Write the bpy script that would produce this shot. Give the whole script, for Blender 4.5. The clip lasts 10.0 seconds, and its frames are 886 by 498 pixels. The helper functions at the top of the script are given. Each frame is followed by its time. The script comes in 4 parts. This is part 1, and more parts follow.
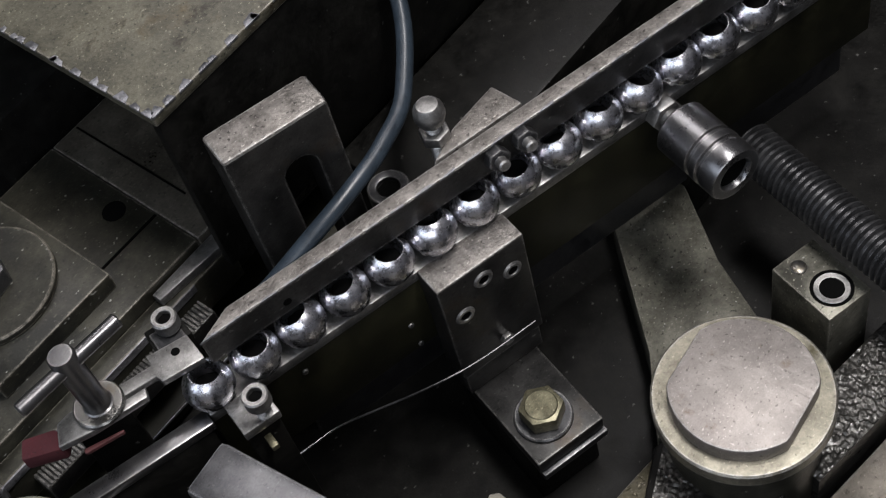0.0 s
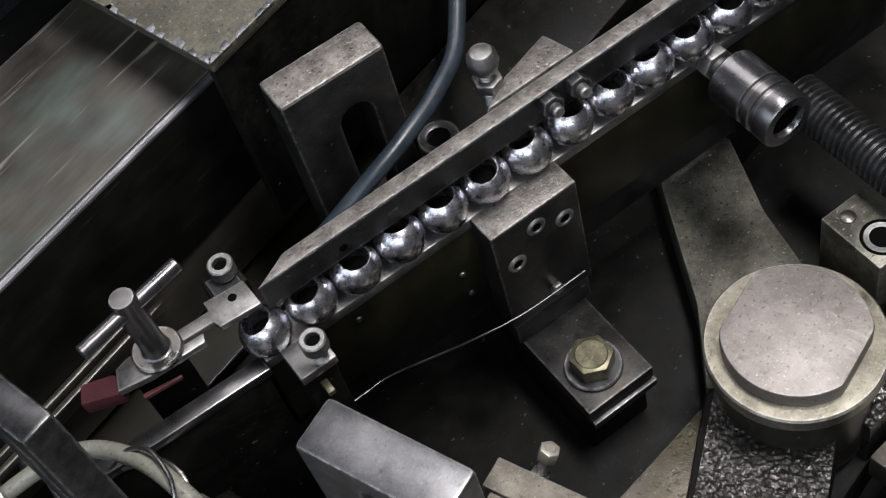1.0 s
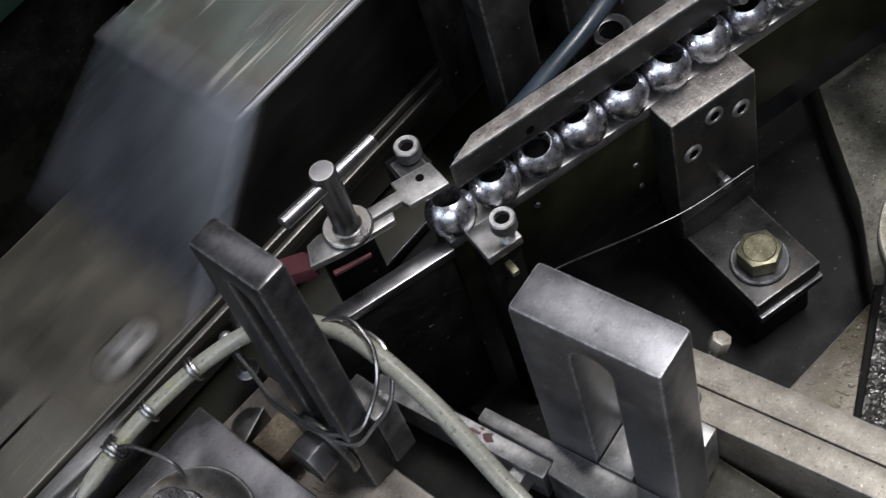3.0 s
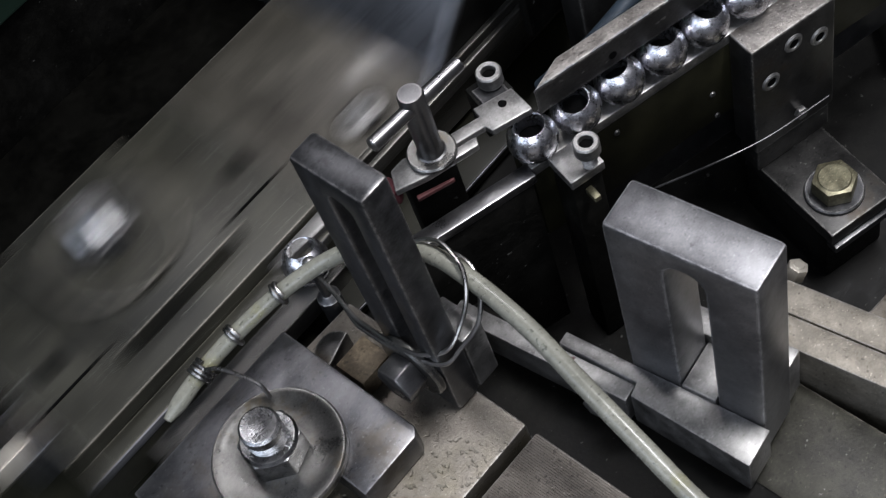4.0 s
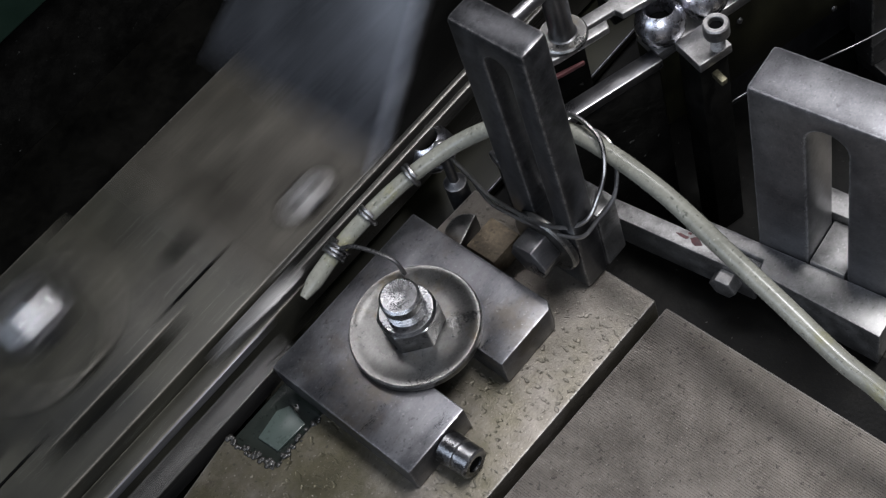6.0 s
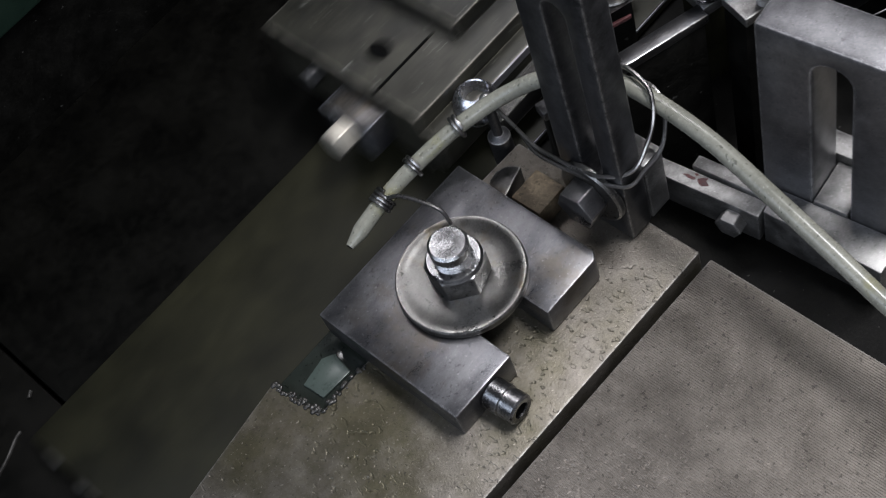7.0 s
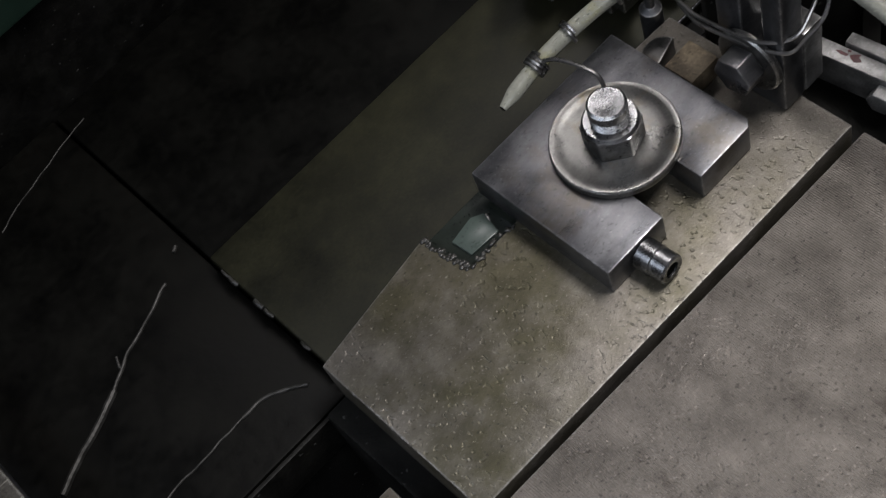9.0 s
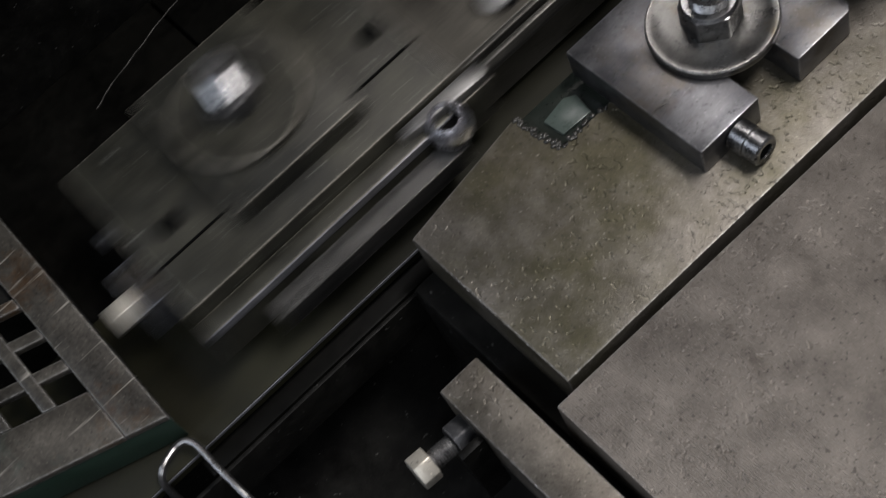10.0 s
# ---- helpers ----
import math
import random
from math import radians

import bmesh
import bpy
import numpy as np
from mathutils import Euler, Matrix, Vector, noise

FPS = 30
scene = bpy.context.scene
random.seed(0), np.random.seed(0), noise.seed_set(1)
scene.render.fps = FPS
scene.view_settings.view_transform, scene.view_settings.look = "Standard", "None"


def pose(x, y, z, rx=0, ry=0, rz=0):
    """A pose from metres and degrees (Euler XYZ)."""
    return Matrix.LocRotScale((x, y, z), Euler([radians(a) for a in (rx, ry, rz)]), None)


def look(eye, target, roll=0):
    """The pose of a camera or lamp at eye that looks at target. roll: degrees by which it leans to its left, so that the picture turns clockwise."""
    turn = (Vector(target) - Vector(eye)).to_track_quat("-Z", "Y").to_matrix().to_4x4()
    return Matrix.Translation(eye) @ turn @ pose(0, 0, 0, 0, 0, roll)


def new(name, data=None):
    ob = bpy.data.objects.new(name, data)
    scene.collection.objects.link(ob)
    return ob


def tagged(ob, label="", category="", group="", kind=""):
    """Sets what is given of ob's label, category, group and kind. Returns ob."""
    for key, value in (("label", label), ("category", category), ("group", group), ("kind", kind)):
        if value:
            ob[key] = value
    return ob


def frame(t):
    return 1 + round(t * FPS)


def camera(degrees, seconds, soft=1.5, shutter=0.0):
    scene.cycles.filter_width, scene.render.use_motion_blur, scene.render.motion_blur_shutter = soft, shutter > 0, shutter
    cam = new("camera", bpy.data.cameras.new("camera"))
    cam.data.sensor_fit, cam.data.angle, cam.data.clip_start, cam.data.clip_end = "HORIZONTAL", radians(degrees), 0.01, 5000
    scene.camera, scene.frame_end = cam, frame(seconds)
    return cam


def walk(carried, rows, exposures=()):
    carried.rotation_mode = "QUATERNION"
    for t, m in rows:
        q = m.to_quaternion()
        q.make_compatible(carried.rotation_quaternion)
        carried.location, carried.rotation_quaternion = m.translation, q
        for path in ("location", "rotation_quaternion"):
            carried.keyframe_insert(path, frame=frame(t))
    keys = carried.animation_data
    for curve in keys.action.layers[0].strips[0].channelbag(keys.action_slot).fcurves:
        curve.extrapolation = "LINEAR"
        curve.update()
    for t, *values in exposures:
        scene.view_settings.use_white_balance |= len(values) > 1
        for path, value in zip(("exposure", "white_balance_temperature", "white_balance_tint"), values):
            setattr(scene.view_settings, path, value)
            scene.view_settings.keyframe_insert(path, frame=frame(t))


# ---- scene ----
cam = camera(35.0, 10.0, 1.1, 0.38)
PATH = [
    (0, (-0.0120, -0.2383, 0.4895), (0.1645, -0.0046, 0.0843), -17.51),
    (0.5, (-0.0226, -0.2335, 0.4879), (0.1507, -0.0020, 0.0800), -17.91),
    (1, (-0.0337, -0.2321, 0.4858), (0.1368, 0.0018, 0.0781), -18.45),
    (1.5, (-0.0454, -0.2272, 0.4848), (0.1212, 0.0070, 0.0756), -18.80),
    (2, (-0.0580, -0.2262, 0.4841), (0.1051, 0.0115, 0.0756), -19.46),
    (2.5, (-0.0760, -0.2166, 0.4838), (0.0831, 0.0228, 0.0747), -19.99),
    (3, (-0.0937, -0.2100, 0.4831), (0.0594, 0.0315, 0.0729), -20.78),
    (4.5, (-0.1385, -0.1985, 0.4828), (-0.0007, 0.0422, 0.0668), -22.95),
    (5, (-0.1560, -0.1966, 0.4835), (-0.0181, 0.0435, 0.0672), -23.13),
    (5.5, (-0.1682, -0.1975, 0.4825), (-0.0350, 0.0461, 0.0667), -24.00),
    (7, (-0.2017, -0.1958, 0.4827), (-0.0773, 0.0497, 0.0652), -24.61),
    (7.5, (-0.2146, -0.1937, 0.4832), (-0.0923, 0.0502, 0.0643), -24.47),
    (8, (-0.2304, -0.1902, 0.4830), (-0.1120, 0.0542, 0.0632), -24.52),
    (8.5, (-0.2432, -0.1895, 0.4820), (-0.1338, 0.0568, 0.0609), -25.41),
    (9, (-0.2563, -0.1910, 0.4826), (-0.1565, 0.0581, 0.0607), -26.43),
    (9.5, (-0.2694, -0.1962, 0.4797), (-0.1820, 0.0561, 0.0570), -28.02),
    (10, (-0.2829, -0.2000, 0.4774), (-0.2132, 0.0518, 0.0511), -29.97),
]
# the automatic exposure and white balance drift a little
EXPOSURES = [(0, 0.0, 6450, 10), (1.5, 0.12, 6400, 10), (3, 0.18, 6250, 10), (5, 0.07, 6150, 10), (8, 0.03, 6250, 10), (10, -0.2, 6550, 10)]
walk(cam, [(t, look(eye, target, roll)) for t, eye, target, roll in PATH], EXPOSURES)

# ---- light: a dim workshop with tube lamps overhead ----
world = bpy.data.worlds.new("workshop")
scene.world = world
world.use_nodes = True
world.node_tree.nodes["Background"].inputs[0].default_value = (0.93, 0.92, 1.0, 1)
world.node_tree.nodes["Background"].inputs[1].default_value = 0.08


def lamp(name, eye, target, sx, sy, watts, colour):
    data = bpy.data.lights.new(name, "AREA")
    data.shape, data.size, data.size_y, data.energy, data.color = "RECTANGLE", sx, sy, watts, colour
    ob = new(name, data)
    ob.matrix_world = look(eye, target)
    return ob


lamp("tube_lamp_over_bench", (0.40, -0.22, 1.30), (0.10, 0.0, 0.0), 0.6, 0.16, 17.5, (1.0, 0.965, 0.955))
lamp("tube_lamp_behind", (0.60, 0.75, 1.5), (0.1, 0.0, 0.0), 0.9, 0.12, 6, (1.0, 0.95, 0.95))
lamp("workshop_window", (-1.5, 0.25, 1.15), (0.0, 0.05, 0.0), 1.4, 0.9, 10.5, (0.78, 0.86, 1.0))
lamp("workshop_doorway", (-1.15, -1.2, 1.55), (0.05, 0.0, 0.0), 1.4, 0.9, 14, (0.88, 0.92, 1.0))
scene.view_settings.exposure = 0.0

# ---- materials ----
MM = 0.001


def node(tree, kind, **values):
    n = tree.nodes.new(kind)
    for key, value in values.items():
        n.inputs[key.replace("_", " ")].default_value = value
    return n


def ramp(tree, source, stops):
    r = tree.nodes.new("ShaderNodeValToRGB")
    els = r.color_ramp.elements
    while len(els) < len(stops):
        els.new(0.5)
    for e, (p, c) in zip(els, stops):
        e.position, e.color = p, (c if len(c) == 4 else (*c, 1))
    tree.links.new(source, r.inputs[0])
    return r


def grey(v):
    return (v, v, v, 1)


def surface(name, dark, light, rough=(0.3, 0.6), metal=1.0, patch=40.0, grain=900.0, bump=0.15, pit=0.0, pitsize=260.0,
            stain=None, stainsize=18.0, stainlow=0.55, brush=0.0, stretch=(1, 1, 1), coat=0.0, grime=0.0, speck=0.55, depth=0.0006, spec=0.5, edge=0.0, edgecol=(0.5, 0.49, 0.48), scratch=0.0, stain2=None, stain2size=20.0, stain2low=0.58, line=0.12, glint=0.0):
    """Worn material: two colours in patches, fine grain, dents, stains of another colour, brushed lines, and painted
    glints.
    """
    m = bpy.data.materials.new(name)
    m.use_nodes = True
    t = m.node_tree
    b = t.nodes["Principled BSDF"]
    link = t.links.new
    place = t.nodes.new("ShaderNodeTexCoord").outputs["Object"]
    mapping = t.nodes.new("ShaderNodeMapping")
    mapping.inputs["Scale"].default_value = stretch
    link(place, mapping.inputs[0])
    big = node(t, "ShaderNodeTexNoise", Scale=patch, Detail=6.0, Roughness=0.65)
    small = node(t, "ShaderNodeTexNoise", Scale=grain, Detail=3.0, Roughness=0.6)
    link(mapping.outputs[0], big.inputs["Vector"])
    link(mapping.outputs[0], small.inputs["Vector"])
    mix = t.nodes.new("ShaderNodeMath")
    mix.operation = "MULTIPLY_ADD"
    link(small.outputs[0], mix.inputs[0])
    mix.inputs[1].default_value = 0.35
    link(big.outputs[0], mix.inputs[2])
    shade = ramp(t, mix.outputs[0], [(0.47, dark), (0.86, light)])
    colour = shade.outputs[0]
    if stain:
        spot = node(t, "ShaderNodeTexNoise", Scale=stainsize, Detail=8.0, Roughness=0.7)
        link(place, spot.inputs["Vector"])
        cover = ramp(t, spot.outputs[0], [(stainlow, grey(0)), (stainlow + 0.13, grey(1))])
        blend = t.nodes.new("ShaderNodeMix")
        blend.data_type = "RGBA"
        link(cover.outputs[0], blend.inputs[0])
        link(colour, blend.inputs[6])
        blend.inputs[7].default_value = (*stain, 1)
        colour = blend.outputs[2]
    if stain2:
        spot = node(t, "ShaderNodeTexNoise", Scale=stain2size, Detail=9.0, Roughness=0.75)
        apart = t.nodes.new("ShaderNodeMapping")
        apart.inputs["Location"].default_value = (3.1, 1.7, 0.4)
        link(place, apart.inputs[0])
        link(apart.outputs[0], spot.inputs["Vector"])
        cover = ramp(t, spot.outputs[0], [(stain2low, grey(0)), (stain2low + 0.09, grey(1))])
        blend = t.nodes.new("ShaderNodeMix")
        blend.data_type = "RGBA"
        link(cover.outputs[0], blend.inputs[0])
        link(colour, blend.inputs[6])
        blend.inputs[7].default_value = (*stain2, 1)
        colour = blend.outputs[2]
    if grime:
        dirt = node(t, "ShaderNodeTexNoise", Scale=patch * 2.3, Detail=9.0, Roughness=0.75)
        link(place, dirt.inputs["Vector"])
        cover = ramp(t, dirt.outputs[0], [(0.42, grey(1 - grime)), (0.62, grey(1))])
        blend = t.nodes.new("ShaderNodeMix")
        blend.data_type, blend.blend_type = "RGBA", "MULTIPLY"
        blend.inputs[0].default_value = 1.0
        link(colour, blend.inputs[6])
        link(cover.outputs[0], blend.inputs[7])
        colour = blend.outputs[2]
    if speck:
        for scale, low, tone in ((820.0, 0.66, light), (540.0, 0.64, tuple(0.25 * c for c in dark[:3]))):
            dots = node(t, "ShaderNodeTexNoise", Scale=scale, Detail=2.0, Roughness=0.5)
            link(place, dots.inputs["Vector"])
            cover = ramp(t, dots.outputs[0], [(low, grey(0)), (low + 0.06, grey(speck))])
            blend = t.nodes.new("ShaderNodeMix")
            blend.data_type = "RGBA"
            link(cover.outputs[0], blend.inputs[0])
            link(colour, blend.inputs[6])
            blend.inputs[7].default_value = (*tuple(min(1.0, 1.5 * c) if tone is light else c for c in tone[:3]), 1)
            colour = blend.outputs[2]
    # sparse oil glints, painted as bright spots in the base colour
    if glint:
        dots = node(t, "ShaderNodeTexNoise", Scale=330.0, Detail=3.0, Roughness=0.55)
        link(place, dots.inputs["Vector"])
        cover = ramp(t, dots.outputs[0], [(0.69, grey(0)), (0.73, grey(1))])
        blend = t.nodes.new("ShaderNodeMix")
        blend.data_type = "RGBA"
        link(cover.outputs[0], blend.inputs[0])
        link(colour, blend.inputs[6])
        blend.inputs[7].default_value = (glint, glint, glint * 0.92, 1)
        colour = blend.outputs[2]
    if scratch:
        run = t.nodes.new("ShaderNodeMapping")
        run.inputs["Scale"].default_value = (17.0, 230.0, 30.0)
        run.inputs["Rotation"].default_value = (0, 0, -0.2)
        link(place, run.inputs[0])
        lines = node(t, "ShaderNodeTexNoise", Scale=1.0, Detail=3.0, Roughness=0.6)
        link(run.outputs[0], lines.inputs["Vector"])
        cover = ramp(t, lines.outputs[0], [(0.62, grey(0)), (0.69, grey(scratch))])
        blend = t.nodes.new("ShaderNodeMix")
        blend.data_type = "RGBA"
        link(cover.outputs[0], blend.inputs[0])
        link(colour, blend.inputs[6])
        blend.inputs[7].default_value = (0.36, 0.34, 0.3, 1)
        colour = blend.outputs[2]
    if edge:
        soft = t.nodes.new("ShaderNodeBevel")
        soft.samples = 4
        soft.inputs["Radius"].default_value = 0.0016
        flat = t.nodes.new("ShaderNodeNewGeometry")
        dot = t.nodes.new("ShaderNodeVectorMath")
        dot.operation = "DOT_PRODUCT"
        link(soft.outputs[0], dot.inputs[0])
        link(flat.outputs["Normal"], dot.inputs[1])
        rim = ramp(t, dot.outputs["Value"], [(0.93, grey(edge)), (0.997, grey(0))])
        chips = node(t, "ShaderNodeTexNoise", Scale=260.0, Detail=4.0, Roughness=0.7)
        link(place, chips.inputs["Vector"])
        broken = ramp(t, chips.outputs[0], [(0.36, grey(0.1)), (0.56, grey(1))])
        cover = t.nodes.new("ShaderNodeMath")
        cover.operation = "MULTIPLY"
        link(rim.outputs[0], cover.inputs[0])
        link(broken.outputs[0], cover.inputs[1])
        blend = t.nodes.new("ShaderNodeMix")
        blend.data_type = "RGBA"
        link(cover.outputs[0], blend.inputs[0])
        link(colour, blend.inputs[6])
        blend.inputs[7].default_value = (*edgecol, 1)
        colour = blend.outputs[2]
    link(colour, b.inputs["Base Color"])
    gloss = ramp(t, mix.outputs[0], [(0.45, grey(rough[0])), (0.85, grey(rough[1]))])
    link(gloss.outputs[0], b.inputs["Roughness"])
    b.inputs["Metallic"].default_value = metal
    b.inputs["Specular IOR Level"].default_value = spec
    b.inputs["Coat Weight"].default_value = coat
    b.inputs["Coat Roughness"].default_value = 0.12
    height = mix.outputs[0]
    if brush:
        wave = t.nodes.new("ShaderNodeTexWave")
        wave.inputs["Scale"].default_value = brush
        wave.inputs["Distortion"].default_value = 1.5
        wave.inputs["Detail Scale"].default_value = 2.0
        link(place, wave.inputs["Vector"])
        add = t.nodes.new("ShaderNodeMath")
        add.operation = "MULTIPLY_ADD"
        link(wave.outputs[0], add.inputs[0])
        add.inputs[1].default_value = line
        link(height, add.inputs[2])
        height = add.outputs[0]
    if pit:
        wide = t.nodes.new("ShaderNodeMapping")
        wide.inputs["Scale"].default_value = (1.0, 0.55, 1.0)
        wide.inputs["Rotation"].default_value = (0, 0, 0.6)
        link(place, wide.inputs[0])
        cells = node(t, "ShaderNodeTexNoise", Scale=pitsize, Detail=1.0, Roughness=0.4)
        link(wide.outputs[0], cells.inputs["Vector"])
        hole = ramp(t, cells.outputs[0], [(0.30, grey(0)), (0.40, grey(1))])
        where = node(t, "ShaderNodeTexNoise", Scale=22.0, Detail=2.0)
        link(place, where.inputs["Vector"])
        mask = ramp(t, where.outputs[0], [(0.40, grey(0.15)), (0.56, grey(1))])
        hollow = t.nodes.new("ShaderNodeMath")
        hollow.operation = "SUBTRACT"
        hollow.use_clamp = True
        link(mask.outputs[0], hollow.inputs[0])
        link(hole.outputs[0], hollow.inputs[1])
        add = t.nodes.new("ShaderNodeMath")
        add.operation = "MULTIPLY_ADD"
        link(hollow.outputs[0], add.inputs[0])
        add.inputs[1].default_value = -pit
        link(height, add.inputs[2])
        height = add.outputs[0]
    bm = node(t, "ShaderNodeBump", Strength=bump, Distance=depth)
    link(height, bm.inputs["Height"])
    link(bm.outputs[0], b.inputs["Normal"])
    return m


def plain(name, colour, rough, metal=0.0, **extra):
    return surface(name, tuple(c * 0.75 for c in colour), colour, (rough * 0.8, rough * 1.2), metal, **extra)


STEEL = surface("worn_grey_steel", (0.17, 0.166, 0.162), (0.38, 0.374, 0.364), (0.34, 0.52), 0.88, 120, 1300, 0.22, grime=0.22, edge=0.75, edgecol=(0.62, 0.61, 0.6), speck=0.4)
DARK = surface("blued_dark_steel", (0.042, 0.043, 0.046), (0.115, 0.115, 0.12), (0.28, 0.48), 0.8, 110, 1200, 0.2, grime=0.25, edge=0.85, edgecol=(0.42, 0.41, 0.4), speck=0.35)
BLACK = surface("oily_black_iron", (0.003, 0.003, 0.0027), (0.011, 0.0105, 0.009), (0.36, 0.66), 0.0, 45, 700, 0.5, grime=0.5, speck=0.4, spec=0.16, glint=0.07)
PLATE = surface("dented_table_steel", (0.13, 0.116, 0.096), (0.25, 0.228, 0.198), (0.36, 0.56), 0.75, 40, 1100, 0.6, pit=0.65, pitsize=520,
                stain=(0.098, 0.089, 0.056), stainsize=6, stainlow=0.48, stain2=(0.07, 0.055, 0.042), stain2size=26, stain2low=0.66, grime=0.24, edge=0.6)
TABLE = surface("planed_table_steel", (0.155, 0.136, 0.117), (0.285, 0.254, 0.221), (0.40, 0.62), 0.65, 45, 1000, 0.6, pit=0.6, pitsize=600,
                stain=(0.09, 0.075, 0.062), stainsize=30, stainlow=0.6, stain2=(0.075, 0.06, 0.05), stain2size=48, stain2low=0.64, brush=330, grime=0.12, edge=0.5, line=0.5)
CLAMP = surface("ground_blue_steel", (0.07, 0.071, 0.078), (0.205, 0.203, 0.212), (0.24, 0.42), 0.88, 26, 1300, 0.22, stain=(0.13, 0.118, 0.105), stainsize=24, stainlow=0.54,
                stretch=(1, 3, 1), speck=0.4, edge=0.8, edgecol=(0.45, 0.45, 0.46), grime=0.25)
BRIGHT = surface("bright_turned_steel", (0.34, 0.34, 0.34), (0.56, 0.56, 0.56), (0.26, 0.42), 1.0, 60, 1500, 0.12)
SATIN = surface("satin_ground_steel", (0.13, 0.13, 0.139), (0.25, 0.249, 0.256), (0.37, 0.52), 0.88, 70, 1300, 0.15, grime=0.2, speck=0.3, edge=1.0, edgecol=(0.72, 0.72, 0.74))
CHROME = surface("bright_machined_steel", (0.17, 0.17, 0.175), (0.38, 0.38, 0.385), (0.2, 0.36), 1.0, 90, 1300, 0.14, grime=0.35, speck=0.3, edge=0.7, edgecol=(0.6, 0.6, 0.6))
BALL = surface("polished_ball_steel", (0.66, 0.66, 0.71), (0.86, 0.86, 0.92), (0.21, 0.33), 1.0, 190, 800, 0.16, grime=0.22, speck=0.35)
PIN = surface("turned_dark_steel", (0.12, 0.12, 0.126), (0.215, 0.212, 0.214), (0.24, 0.38), 0.95, 50, 1500, 0.1, speck=0.2, edge=0.8, edgecol=(0.45, 0.44, 0.43))
FILM = surface("oil_film_edge", (0.015, 0.015, 0.013), (0.075, 0.072, 0.068), (0.28, 0.5), 0.6, 120, 700, 0.3, speck=0.3)
SMEAR = surface("dried_red_paint", (0.035, 0.012, 0.013), (0.11, 0.03, 0.03), (0.5, 0.7), 0.0, 90, 900, 0.3)
# dark steel, also used where a face's shade is put into its colour
SHADE = surface("dark_and_shaded_steel", (0.026, 0.0255, 0.025), (0.07, 0.068, 0.065), (0.3, 0.5), 0.7, 60, 1100, 0.3, stain=(0.05, 0.038, 0.026), stainsize=30, stainlow=0.56, grime=0.3, edge=0.9, edgecol=(0.34, 0.33, 0.31), glint=0.2)
STRIP = surface("frayed_oily_strip", (0.03, 0.029, 0.025), (0.2, 0.19, 0.17), (0.25, 0.45), 0.8, 90, 900, 0.8, depth=0.001, stretch=(0.15, 1, 1), grime=0.5, edge=0.7, edgecol=(0.34, 0.33, 0.3))
# near-black colour that stands in for the shade inside holes and seams
BORE = plain("black_bore", (0.003, 0.003, 0.003), 0.8, 0.0, spec=0.04, speck=0)
WASHER = surface("washer_steel", (0.075, 0.074, 0.071), (0.2, 0.196, 0.186), (0.22, 0.4), 0.92, 75, 1300, 0.16, stain=(0.13, 0.112, 0.08), stainsize=60, stainlow=0.54, speck=0.25, edge=0.9, edgecol=(0.42, 0.41, 0.39))
BRASSY = surface("passivated_bolt", (0.15, 0.14, 0.09), (0.34, 0.315, 0.21), (0.3, 0.5), 0.7, 120, 1500, 0.3, grime=0.4)
CAP = surface("worn_pivot_cap", (0.25, 0.225, 0.21), (0.42, 0.385, 0.36), (0.46, 0.62), 0.7, 34, 1100, 0.25, stain=(0.17, 0.12, 0.085), stainsize=50, stainlow=0.6, stain2=(0.07, 0.055, 0.045), stain2size=75, stain2low=0.66, pit=0.4, grime=0.25, edge=0.8, edgecol=(0.7, 0.68, 0.66), scratch=0.25)
FLANGE = surface("oily_brass_flange", (0.15, 0.138, 0.105), (0.40, 0.375, 0.30), (0.28, 0.5), 0.7, 50, 900, 0.3, stain=(0.09, 0.075, 0.03), stainsize=34, stainlow=0.56, grime=0.4, edge=0.7)
ARM = surface("worn_olive_arm_steel", (0.10, 0.096, 0.074), (0.26, 0.25, 0.205), (0.33, 0.52), 0.45, 40, 900, 0.5, stain=(0.05, 0.048, 0.036), stainsize=14, stainlow=0.52, stain2=(0.33, 0.31, 0.26), stain2size=60, stain2low=0.66, grime=0.4, edge=0.8, edgecol=(0.42, 0.4, 0.34), speck=0.8, glint=0.5)
BEDIRON = surface("dark_olive_slideway", (0.0045, 0.0045, 0.0024), (0.022, 0.021, 0.0098), (0.38, 0.55), 0.1, 16, 700, 0.3, grime=0.4, speck=0.25, spec=0.3)
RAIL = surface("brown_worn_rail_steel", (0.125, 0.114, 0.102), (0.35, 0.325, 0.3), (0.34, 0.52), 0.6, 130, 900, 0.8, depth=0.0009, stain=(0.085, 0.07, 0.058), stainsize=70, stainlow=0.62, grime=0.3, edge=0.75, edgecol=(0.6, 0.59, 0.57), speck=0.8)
OLIVE = surface("oily_olive_iron", (0.02, 0.0193, 0.014), (0.07, 0.067, 0.05), (0.33, 0.55), 0.25, 34, 900, 0.5, stain=(0.02, 0.02, 0.016), stainsize=16, stainlow=0.48, grime=0.45, edge=0.8, edgecol=(0.34, 0.31, 0.26), glint=0.3)
CAST = surface("rough_wet_casting", (0.02, 0.019, 0.017), (0.06, 0.058, 0.053), (0.24, 0.42), 0.6, 200, 900, 0.3, coat=0.35, depth=0.002, speck=0.3)
PAINT = surface("chipped_green_paint", (0.022, 0.02, 0.017), (0.12, 0.11, 0.093), (0.28, 0.55), 0.3, 24, 600, 0.4, stain=(0.10, 0.132, 0.112), stainsize=9, stainlow=0.56, stain2=(0.085, 0.05, 0.026), stain2size=11, stain2low=0.56, grime=0.45, edge=0.7, edgecol=(0.3, 0.3, 0.29), scratch=0.8)
